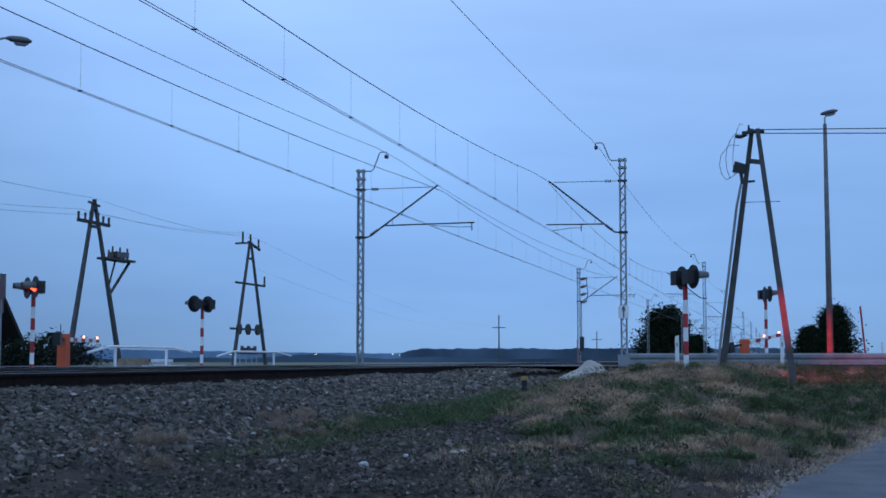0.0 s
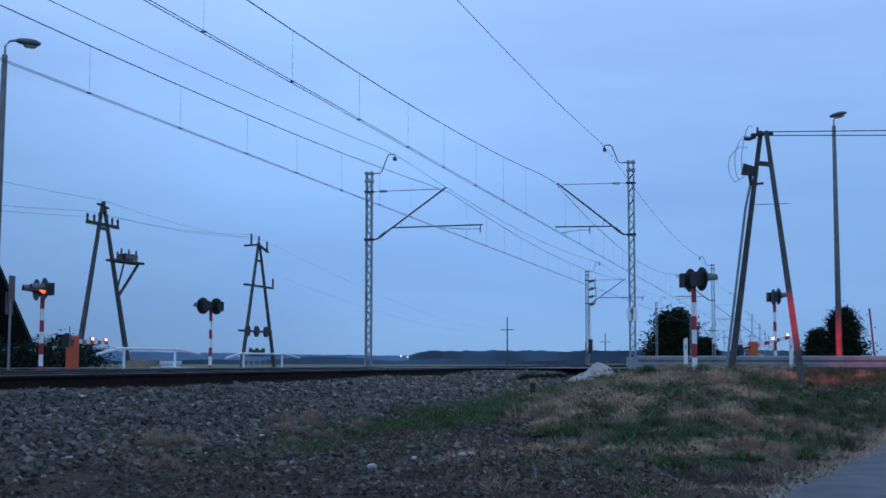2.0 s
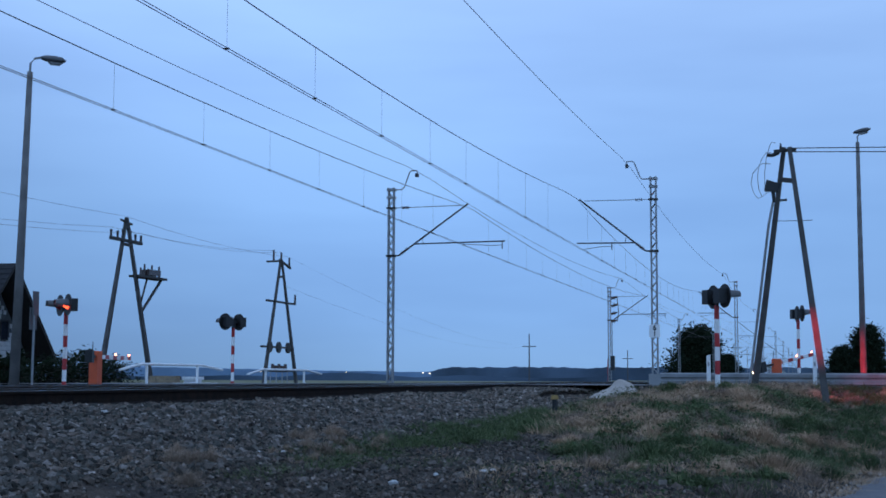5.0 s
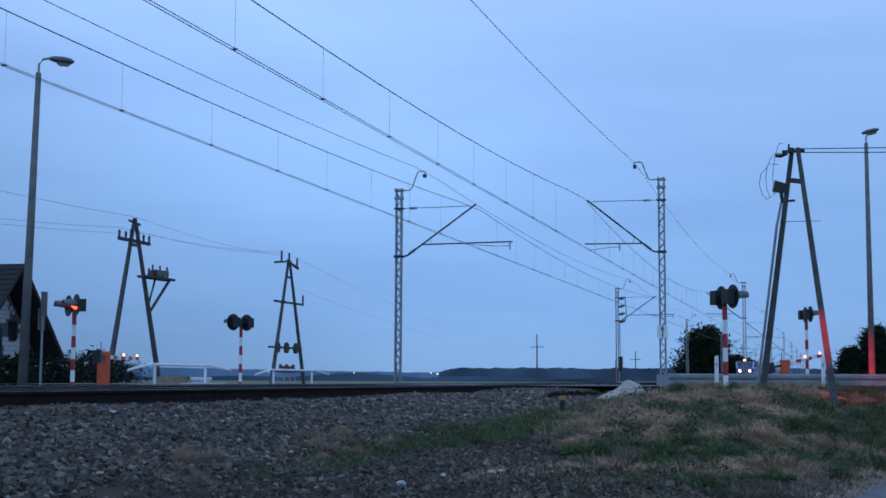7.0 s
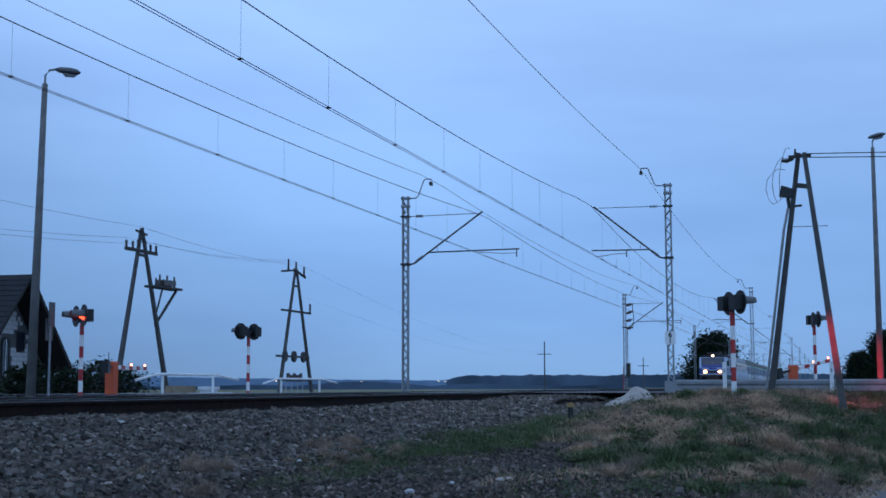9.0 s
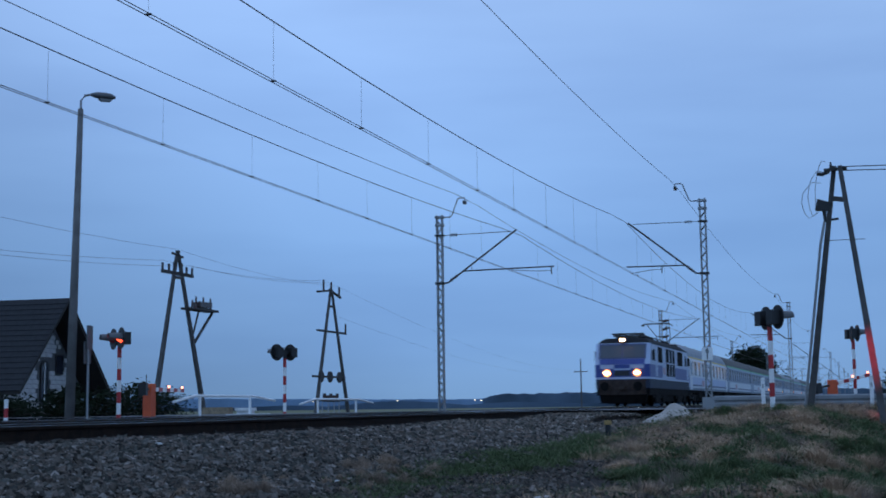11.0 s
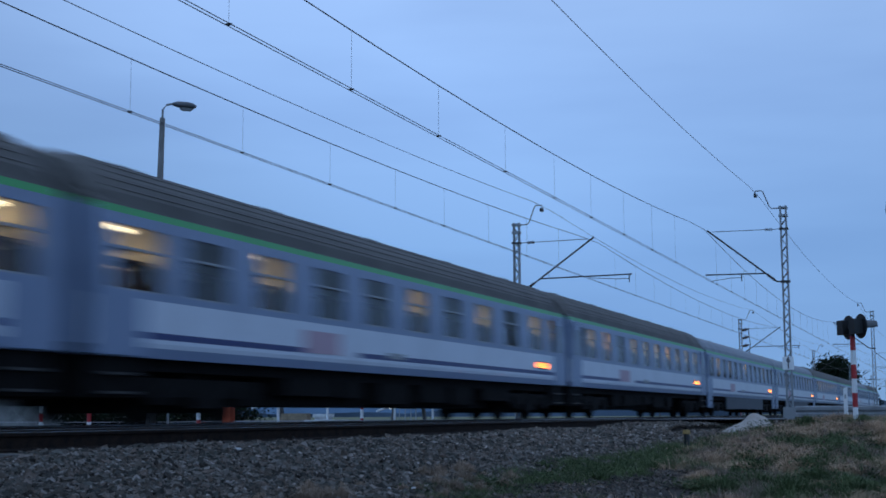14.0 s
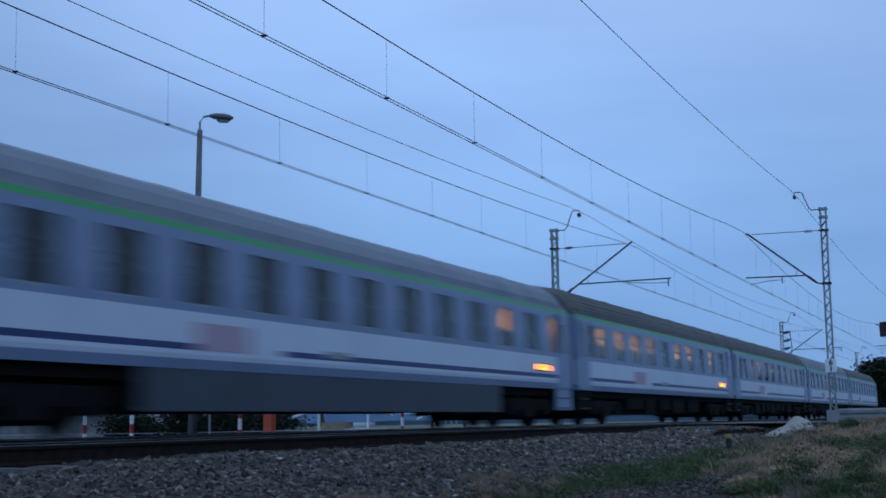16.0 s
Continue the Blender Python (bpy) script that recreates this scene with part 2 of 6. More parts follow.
def ground_surface(X, Y):
    Z = ground_z(X, Y)
    soft = step(-6.2, -4.6, X) + step(-22, -17, -np.abs(X + 10) - 12)
    rough = np.clip(soft, 0, 1) * (0.045 + 0.10 * step(-3.4, -2.2, X)) * (1 - step(60, 120, Y))
    road = step(-0.40, 0.0, X - road_edge(Y)) * (1 - step(28, 32, Y))
    return Z + bumps(X, Y) * rough * (1 - road)


def road_edge(y):
    """The left edge of the side road that passes the camera."""
    return np.interp(y, [-20, 5, 10, 12, 14, 17.3, 21, 26, 60], [-1.1, -0.6, -0.18, 0.08, 0.42, 0.96, 1.5, 2.6, 20])


def ground_material():
    """Dark gravel by the track, soil and dry grass on the bank, dull fields beyond."""
    m = bpy.data.materials.new("ground_soil_grass")
    m.use_nodes = True
    n, l = m.node_tree.nodes, m.node_tree.links
    b = n["Principled BSDF"]
    b.inputs["Roughness"].default_value = 0.95
    b.inputs["Specular IOR Level"].default_value = 0.15
    co = n.new("ShaderNodeTexCoord")

    def tex(scale, detail=5):
        k = n.new("ShaderNodeTexNoise")
        k.inputs["Scale"].default_value, k.inputs["Detail"].default_value = scale, detail
        l.new(co.outputs["Object"], k.inputs["Vector"])
        return k

    def ramp(src, stops):
        k = n.new("ShaderNodeValToRGB")
        for i, (p, c) in enumerate(stops):
            e = k.color_ramp.elements[i] if i < 2 else k.color_ramp.elements.new(p)
            e.position, e.color = p, (*c, 1)
        l.new(src, k.inputs[0])
        return k

    def mix(fac, a, c):
        k = n.new("ShaderNodeMix")
        k.data_type = "RGBA"
        l.new(fac, k.inputs["Factor"])
        l.new(a, k.inputs["A"])
        l.new(c, k.inputs["B"])
        return k.outputs["Result"]

    soil = ramp(tex(3.0).outputs["Fac"], [(0.3, (0.022, 0.018, 0.014)), (0.5, (0.048, 0.037, 0.029)), (0.72, (0.11, 0.08, 0.058))])
    grit = ramp(tex(28.0, 2).outputs["Fac"], [(0.35, (0.020, 0.017, 0.015)), (0.6, (0.060, 0.050, 0.045))])
    field = ramp(tex(0.03, 3).outputs["Fac"], [(0.35, (0.10, 0.13, 0.065)), (0.5, (0.21, 0.19, 0.12)), (0.65, (0.13, 0.16, 0.09))])
    near = mix(tex(1.1).outputs["Fac"], soil.outputs[0], grit.outputs[0])
    sep = n.new("ShaderNodeSeparateXYZ")
    l.new(co.outputs["Object"], sep.inputs[0])
    far = n.new("ShaderNodeMapRange")
    far.inputs["From Min"].default_value, far.inputs["From Max"].default_value = 60, 90
    l.new(sep.outputs["Y"], far.inputs["Value"])
    l.new(mix(far.outputs[0], near, field.outputs[0]), b.inputs["Base Color"])
    bp = n.new("ShaderNodeBump")
    bp.inputs["Strength"].default_value, bp.inputs["Distance"].default_value = 1.0, 0.05
    l.new(tex(24.0, 8).outputs["Fac"], bp.inputs["Height"])
    l.new(bp.outputs[0], b.inputs["Normal"])
    return m


xs = np.unique(np.round(np.concatenate([np.linspace(-2500, -60, 30), np.arange(-60, -16, 1.0), np.arange(-16, 6, 0.13), np.arange(6, 30, 1.0), np.linspace(30, 2000, 25)]), 3))
ys = np.unique(np.round(np.concatenate([np.linspace(-300, -10, 12), np.arange(-10, 3, 0.6), np.arange(3, 42, 0.16), np.arange(42, 110, 1.2), np.linspace(110, 3500, 50)]), 3))
ground = tagged(grid_mesh("ground", xs, ys, ground_surface, ground_material()), "dark gravelly soil, grassy bank and flat fields to the horizon", "ground", kind="structure")

# side road past the camera, and the road over the crossing
ry = np.arange(-12, 29, 0.22)
rs, rv, rf_ = Shape(), [], []
for k, q in enumerate(ry):
    e0 = float(road_edge(q)) + 0.16 * noise.noise(Vector((q * 1.7, 3, 0))) + 0.10 * noise.noise(Vector((q * 5.1, 9, 0)))
    for dx, up in ((0.0, 0.035), (2.2, 0.075), (4.5, 0.045)):
        rv.append((e0 + dx, float(q), float(ground_z(e0 + dx, q)) + up))
    if k:
        rf_ += [(3 * k - 3, 3 * k - 2, 3 * k + 1, 3 * k), (3 * k - 2, 3 * k - 1, 3 * k + 2, 3 * k + 1)]
rs.add(rv, rf_)
solo("road", rs, ASPHALT, "narrow grey asphalt side road with a crumbling edge", "road", kind="structure", smooth=True)
cs = Shape()
cs.add([(40, 38.2, 0.0), (40, 46, 0.0), (-4.5, 46, -0.03), (-4.5, 38.2, -0.03), (-7.55, 45, -0.012), (-7.55, 34, -0.012)], [(0, 1, 2, 3), (3, 2, 4, 5)])
cs.add([(-13.3, 45, -0.012), (-13.3, 34, -0.012), (-18, 42, -0.03), (-18, 31, -0.03), (-60, 44, -0.1), (-60, 32, -0.1)], [(1, 0, 2, 3), (3, 2, 4, 5)])
cs.add([(-9.05, 34, -0.012), (-9.05, 45, -0.012), (-11.85, 45, -0.012), (-11.85, 34, -0.012)], [(0, 1, 2, 3)])
solo("crossing_road", cs, ASPHALT, "asphalt road over the level crossing", "road", kind="structure")

# ---------------------------------------------------------------- tracks
RAIL_PROFILE = [(-0.07, -0.172), (0.07, -0.172), (0.07, -0.158), (0.010, -0.14), (0.010, -0.045), (0.034, -0.035), (0.036, -0.008), (0.028, -0.0035),
                (-0.028, -0.0035), (-0.036, -0.008), (-0.034, -0.035), (-0.010, -0.045), (-0.010, -0.14), (-0.07, -0.158)]
for cx, name in ((NEAR, "near"), (FAR, "far")):
    track = thing("railway_track", "rusty railway track with worn bright rail heads", "railway track", "tracks", kind="structure")
    for sx in (-0.755, 0.755):
        rail = part("rail", Shape().extrude_y([(cx + sx + x, z) for x, z in RAIL_PROFILE], -60, 900), RAIL, track)
        part("rail_head", Shape().box(cx + sx - 0.027, cx + sx + 0.027, -60, 900, -0.0035, 0.0), RAIL_TOP, rail, "bright polished running surface")
    sl = mesh_of("sleeper", Shape().add([(-1.3, -0.13, -0.36), (1.3, -0.13, -0.36), (1.3, 0.13, -0.36), (-1.3, 0.13, -0.36), (-1.28, -0.10, -0.175), (1.28, -0.10, -0.175), (1.28, 0.10, -0.175), (-1.28, 0.10, -0.175)],
                                        [(0, 3, 2, 1), (4, 5, 6, 7), (0, 1, 5, 4), (1, 2, 6, 5), (2, 3, 7, 6), (3, 0, 4, 7)]), SLEEPER)
    for k in range(130):
        o = new("sleeper", sl)
        o.location = (cx, 2 + 0.6 * k, 0)
        o.parent = track


# ---------------------------------------------------------------- catenary
SPAN, FIRST = 55.5, 48.3
CONTACT_Z, TIE_Z = 5.09, 6.75
WIRE_DROPS = [-4.0, -0.4, 3.3, 7.0, 10.7, 14.4, 18.1, 21.8, 25.6, 29.2, 32.5, 36.1, 39.8, 43.4]


def lattice_post(mast, h, base):
    """Two channel irons with zigzag lacing on a concrete foot."""
    for sx in (-0.10, 0.10):
        part("post_channel", Shape().box(sx - 0.028, sx + 0.028, -0.075, 0.075, base, h), STEEL, mast)
    n = int((h - base - 0.2) / 0.25)
    for y in (-0.077, 0.077):
        lace = Shape().tube([(-0.1 if k % 2 else 0.1, y, base + 0.1 + 0.25 * k) for k in range(n + 1)], 0.02, 4)
        part("lacing", lace, STEEL, mast)
    part("foundation", Shape().box(-0.28, 0.28, -0.28, 0.28, base - 0.5, base + 0.02), CONCRETE, mast, "grey concrete footing")
    for zc in (h - 0.12, h - 0.42):
        part("cap_band", Shape().box(-0.16, 0.16, -0.11, 0.11, zc, zc + 0.085), STEEL, mast)


def catenary_mast(x, y, d, h, number=False, back=0.0):
    """d: +1 when the arm reaches towards +x. The track's middle is 2.75 m from the mast."""
    mast = thing("catenary_mast", "grey lattice steel catenary mast with a single cantilever arm", "catenary mast", "catenary masts", at=(x, y, 0))
    lattice_post(mast, h, -0.25)
    up = h - 7.3
    low = 0.2 if d > 0 else 0.0     # the far track's arms hang lower
    tip = Vector((2.75 * d + 0.7 * low, 0, TIE_Z + up * 0.45 - low))
    zt, zs = tip.z - 0.02, 4.72 + up * 0.5
    part("tie_rod", Shape().tube([(0.14 * d, 0, zt), (tip.x - 0.1 * d, 0, tip.z)], 0.014, 6), DARK_STEEL, mast)
    ins = Shape()
    for k in range(4):
        ins.disc((d * (0.45 + 0.07 * k), 0, zt), (1, 0, 0), 0.055, 0.03, 10)
    part("tie_insulator", ins, INSUL, mast, "brown glazed insulator")
    part("strut", Shape().tube([(0.14 * d, 0, zs), (0.32 * d, 0, zs + 0.02), (2.85 * d + 0.7 * low, 0, tip.z + 0.06)], 0.033, 8), DARK_STEEL, mast)
    part("strut_bracket", Shape().box(-0.17, 0.17, -0.11, 0.11, zs - 0.04, zs + 0.04), DARK_STEEL, mast)
    part("tie_bracket", Shape().box(-0.17, 0.17, -0.11, 0.11, zt - 0.03, zt + 0.03), DARK_STEEL, mast)
    ins2 = Shape()
    v = (tip - Vector((0.32 * d, 0, zs))).normalized()
    for k in range(5):
        ins2.disc(Vector((0.42 * d, 0, zs + 0.1)) + v * 0.07 * k, v, 0.06, 0.03, 10)
    part("strut_insulator", ins2, INSUL, mast, "brown glazed insulator")
    zr = CONTACT_Z + 0.24 - 0.9 * low
    f = (zr - zs) / (tip.z - zs)
    x0 = (0.32 + (2.53) * f) * d
    x1 = 4.38 * d if d > 0 else 2.95 * d
    part("registration_tube", Shape().tube([(x0 - 0.05 * d, 0, zr), (x1, 0, zr + 0.03)], 0.026, 8).tube([(x0 + 0.35 * d, 0, zr), (x0 + 0.3 * d, 0, zr + 0.25)], 0.01, 5), DARK_STEEL, mast)
    xd = 4.28 * d if d > 0 else 1.6 * d
    part("drop_bracket", Shape().tube([(xd, 0, zr + 0.04), (xd, 0, zr - 0.26)], 0.02, 6), DARK_STEEL, mast)
    part("steady_arm", Shape().tube([(xd, 0, zr - 0.12), (xd + (2.75 * d - xd) * 0.35, 0, zr - 0.12), (2.75 * d, 0, CONTACT_Z + 0.02)], 0.012, 6), DARK_STEEL, mast)
    zb = h - 0.08
    part("earth_wire_bracket", Shape().tube([(0.05 * d, 0, zb), (0.42 * d, 0, zb), (0.50 * d, 0, zb + 0.08), (0.72 * d, 0, zb + 0.66), (0.78 * d, 0, zb + 0.7), (1.0 * d, 0, zb + 0.7), (1.02 * d, 0, zb + 0.58)], 0.024, 8), STEEL, mast)
    part("clamp", Shape().box(d * 1.0 - 0.05, d * 1.0 + 0.05, -0.1, 0.1, zb + 0.46, zb + 0.58), DARK_STEEL, mast)
    if number:
        plate = part("number_plate", Shape().box(-0.20, 0.20, -0.098, -0.090, 1.72, 2.20), WHITE, mast, "white kilometre plate with two black numerals")
        for ch, zc in (("6", 1.99), ("1", 1.77)):
            fc = bpy.data.curves.new("numeral", "FONT")
            fc.body, fc.size, fc.align_x, fc.extrude, fc.offset = ch, 0.27, "CENTER", 0.002, 0.010
            fo = new("numeral", fc)
            fo.data.materials.append(BLACK)
            fo.matrix_basis = pose(0, -0.102, zc, 90, 0, 0)
            fo.parent = plate
    return mast


for k in range(-1, 9):
    y = FIRST + SPAN * k
    left = catenary_mast(-15.2, y - 1.0, 1, 7.3)
    if k == 1:
        # the section switch and its drive box on the second mast
        for zi in (4.6, 5.2, 5.8, 6.4):
            part("switch_insulator", Shape().tube([(0.16, -0.05, zi), (0.62, -0.05, zi + 0.12)], 0.10, 10, 0.06).disc((0.40, -0.05, zi + 0.06), (1, 0, 0.25), 0.15, 0.05, 12), INSUL, left, "brown glazed switch insulator")
        part("switch_blade", Shape().tube([(0.60, -0.05, 4.6), (0.72, -0.05, 5.3), (0.60, -0.05, 6.5)], 0.03, 6), DARK_STEEL, left)
        part("operating_rod", Shape().tube([(0.22, -0.14, 1.6), (0.22, -0.14, 4.6)], 0.025, 6), DARK_STEEL, left)
        part("drive_box", Shape().box(0.10, 0.42, -0.34, -0.09, 0.85, 1.95).box(0.14, 0.38, -0.36, -0.34, 0.95, 1.85), BLACK, left, "black switch drive box")
        part("cable_guard", Shape().box(-0.17, -0.13, -0.13, -0.09, -0.2, 1.7), RED, left, "red cable guard")
    catenary_mast(-5.75, y + 2.2, -1, 7.85, number=(k == 0))


def messenger_z(y, hang):
    u = ((y - FIRST) / SPAN) % 1.0
    return hang - 4 * u * (1 - u) * (hang - CONTACT_Z - (0.93 if hang > 6.8 else 0.89))


for cx, hang in ((NEAR, 6.95), (FAR, 6.62)):
    line = thing("overhead_line", "dark copper contact wires hung from a messenger wire by droppers", "overhead line", "overhead lines")
    yy = np.arange(-5.0, 480, 3.0)
    for s in (-0.038, 0.038):
        part("contact_wire", Shape().tube([(cx + s, -5, CONTACT_Z), (cx + s, 485, CONTACT_Z)], 0.0066, 6), WIRE, line)
    part("messenger_wire", Shape().tube([(cx, float(y), float(messenger_z(y, hang))) for y in yy], 0.0100, 6), WIRE, line)
    for k in range(0, 4):
        for q in WIRE_DROPS:
            y = SPAN * k + q
            if k == 0 and y < 0:
                continue
            dr = part("dropper", Shape().tube([(cx, y, float(messenger_z(y, hang))), (cx, y, CONTACT_Z + 0.01)], 0.0026, 4), WIRE, line)
            part("dropper_clip", Shape().box(cx - 0.042, cx + 0.042, y - 0.016, y + 0.016, CONTACT_Z - 0.007, CONTACT_Z + 0.018), DARK_STEEL, dr)
for x, h0 in ((-14.2, 7.94), (-6.75, 8.46)):
    off = -1.0 if x < -10 else 2.2
    pts = []
    for y in np.arange(-5, 480, 3.0):
        u = ((y - FIRST - off) / SPAN) % 1.0
        pts.append((x, float(y), h0 - 4 * u * (1 - u) * 0.60))
    solo("earth_wire", Shape().tube(pts, 0.0085, 6), WIRE, "thin dark earth wire strung along the mast tops", "wire", "earth wires")


# ---------------------------------------------------------------- road-side poles
def a_pole(name, base_l, base_r, top, size, label):
    """An A-shaped pair of tapering concrete poles with a spreader beam; the parts are in world places."""
    p = thing(name, label, "utility pole", "utility poles", at=base_l)
    o = Vector(base_l)
    L, R, T = Vector((0, 0, -0.5)), Vector(base_r) - o + Vector((0, 0, -0.5)), Vector(top) - o
    side = (R - L).normalized()
    tl, tr = T - side * size * 0.55, T + side * size * 0.55
    part("leg", Shape().bar(L, tl, size, size * 1.25, 0.62), OLD_CONCRETE, p)
    part("leg", Shape().bar(R, tr, size, size * 1.25, 0.62), OLD_CONCRETE, p)
    a, b = tl.lerp(L, 0.12), tr.lerp(R, 0.12)
    part("spreader", Shape().bar(a, b, size * 0.5, size * 0.7), OLD_CONCRETE, p)
    return p, side, T


LAMP_GREY = mat("lamp_housing_grey", (0.12, 0.12, 0.125), 0.55, 0, 0.12, 5.0, 0.1)


LAMP_CONCRETE = mat("lamp_pole_concrete", (0.175, 0.165, 0.158), 0.9, 0, 0.15, 2.5, 0.5, 40, tint=(0.12, 0.114, 0.108))


def lamp_post(x, y, z0, h, arm_dir, label, reach=0.95):
    p = thing("street_lamp", label, "street lamp", "street lamps", at=(x, y, z0))
    d = Vector(arm_dir).normalized()
    part("pole", Shape().tube([(0, 0, -0.3), (0, 0, h)], 0.125, 12, 0.068), LAMP_CONCRETE, p, "grey spun-concrete pole", True)
    top = Vector((0, 0, h))
    part("arm", Shape().tube([top, top + Vector((0, 0, 0.22)), top + d * 0.10 + Vector((0, 0, 0.36)), top + d * 0.3 + Vector((0, 0, 0.42)), top + d * 0.5 + Vector((0, 0, 0.42))], 0.03, 8), STEEL, p)
    head = Shape()
    c = top + d * (reach - 0.22) + Vector((0, 0, 0.40))
    s = d.cross(Vector((0, 0, 1)))
    rings = []
    for u, w, hh in ((-0.33, 0.05, 0.04), (-0.2, 0.10, 0.085), (0.03, 0.14, 0.10), (0.19, 0.13, 0.085), (0.29, 0.07, 0.04)):
        rings.append([c + d * u + s * w * math.cos(a) + Vector((0, 0, hh * math.sin(a) * (1.0 if math.sin(a) > 0 else 0.8))) for a in [2 * math.pi * k / 10 for k in range(10)]])
    vs = [v for r in rings for v in r]
    head.add(vs, [(i * 10 + k, i * 10 + (k + 1) % 10, (i + 1) * 10 + (k + 1) % 10, (i + 1) * 10 + k) for i in range(4) for k in range(10)] + [tuple(reversed(range(10))), tuple(range(40, 50))])
    lum = part("luminaire", head, LAMP_GREY, p, "unlit dark grey lamp head", True)
    bowl = Shape()
    bowl.add([c + d * u + s * w + Vector((0, 0, zz)) for u, w, zz in ((-0.12, -0.09, -0.075), (0.22, -0.09, -0.075), (0.22, 0.09, -0.075), (-0.12, 0.09, -0.075), (-0.06, -0.05, -0.14), (0.16, -0.05, -0.13), (0.16, 0.05, -0.13), (-0.06, 0.05, -0.14))],
             [(0, 1, 5, 4), (1, 2, 6, 5), (2, 3, 7, 6), (3, 0, 4, 7), (4, 5, 6, 7)])
    part("lamp_bowl", bowl, LAMP_GLASS, lum, "clear lamp bowl")
    return p


# right-hand A-pole with its cables
pole, side, T = a_pole("utility_pole", (-1.36, 33.0, -0.15), (0.45, 31.2, -0.68), (-0.40, 32.1, 5.62), 0.165, "dark concrete A-frame utility pole standing in the grass")
part("crossarm", Shape().bar(T + Vector((-0.30, 0, -0.09)), T + Vector((0.22, 0, -0.06)), 0.10, 0.07).tube([T + Vector((-0.46, 0, -0.16)), T + Vector((-0.34, 0, -0.18)), T + Vector((-0.18, 0, -0.12))], 0.045, 8).tube([T + Vector((-0.14, 0, -0.08)), T + Vector((-0.14, 0, 0.10))], 0.035, 8, 0.02), DARK_STEEL, pole)
hb = T - side * 0.42 + Vector((-0.05, -0.1, -1.05))
part("cable_head", Shape().bar(hb + Vector((-0.17, 0, 0.10)), hb + Vector((0.15, 0, 0.02)), 0.22, 0.26, 0.8).bar(hb, hb + Vector((0.02, 0, -0.32)), 0.1, 0.1, 0.6).bar(hb + Vector((0, 0, -0.28)), hb + Vector((0.32, 0, -0.26)), 0.05, 0.05), BLACK, pole, "black cable terminal box")
foot, neck = Vector((0.09, 0, 0.1)), T - side * 0.1
part("cable_pipe", Shape().tube([hb + Vector((0, 0, -0.3))] + [neck.lerp(foot, f) + Vector((-0.13, -0.14, 0)) for f in (0.32, 0.6, 0.8, 1.0)], 0.032, 8), GREY, pole, "grey cable protection pipe")
loops = Shape()
for k, w in enumerate((0.14, 0.24, 0.32)):
    c0, c1 = T + Vector((-0.26 - 0.06 * k, 0, (0.12, -0.12, -0.38)[k])), hb + Vector((-0.10 - 0.06 * k, 0, -0.05 - 0.05 * k))
    loops.tube([c0, c0 + Vector((-w * 0.6, 0, 0.02)), c0 + Vector((-w * 1.0, 0, -0.10)), c0 * 0.7 + c1 * 0.3 + Vector((-w * 1.15, 0, 0)), c0 * 0.4 + c1 * 0.6 + Vector((-w * 1.1, 0, 0)), c0 * 0.15 + c1 * 0.85 + Vector((-w * 0.8, 0, -0.04)), c1 + Vector((-w * 0.4, 0, -0.06)), c1], 0.007, 5)
part("cable_loop", loops, BLACK, pole)
part("tie_wire", Shape().tube([T + Vector((-0.38, 0, -1.75)), T + Vector((0.55, 0, -1.75))], 0.008, 5), DARK_STEEL, pole)
for dz in (0.0, 0.11):
    solo("power_cable", Shape().tube([Vector((-0.36, 32.1, 5.60 - dz * 0.8)), Vector((8, 34, 5.66 - dz * 1.5)), Vector((20, 37, 5.95 - dz * 2))], 0.012, 6), BLACK, "black insulated overhead cable", "cable", "power cables")

lamp_post(1.95, 52.0, 0.0, 9.1, (1, -0.3, 0.15), "tall concrete street lamp beside the road", 0.4)
leaning = lamp_post(-18.6, 28.65, -0.2, 7.92, (0.85, 1.0, 0), "tall grey concrete street lamp with an arched arm beside the house", 0.80)
leaning.matrix_basis = pose(-18.74, 28.65, -0.2, 0, 1.1, 0)

# ---------------------------------------------------------------- guard rail
guard = thing("guard_rail", "galvanised steel guard rail along the crossing road", "guard rail", at=(0, 36, 0))
beam = Shape()
prof = [(0.0, 0.0), (0.035, 0.03), (0.035, 0.10), (0.0, 0.135), (0.0, 0.175), (0.035, 0.21), (0.035, 0.28), (0.0, 0.31), (0.01, 0.32), (0.047, 0.285), (0.047, 0.205), (0.012, 0.17), (0.012, 0.14), (0.047, 0.105), (0.047, 0.025), (0.01, -0.01)]
GX = [(-3.85, -0.04), (-2.5, 0.0), (0, 0.0), (4, -0.1), (30, -0.8)]
for (xa, ya), (xb, yb) in zip(GX[:-1], GX[1:]):
    vs = [(xa, ya - p, z) for p, z in prof] + [(xb, yb - p, z) for p, z in prof]
    n = len(prof)
    beam.add(vs, [(k, (k + 1) % n, n + (k + 1) % n, n + k) for k in range(n)])
part("beam", beam, GUARD, guard)
part("end_terminal", Shape().box(-4.15, -3.83, -0.10, -0.02, -0.02, 0.29), GUARD, guard)
for k in range(12):
    part("post", Shape().box(-3.3 + 2.0 * k - 0.04, -3.3 + 2.0 * k + 0.04, 0.01, 0.1, -0.9, 0.27), GUARD, guard)
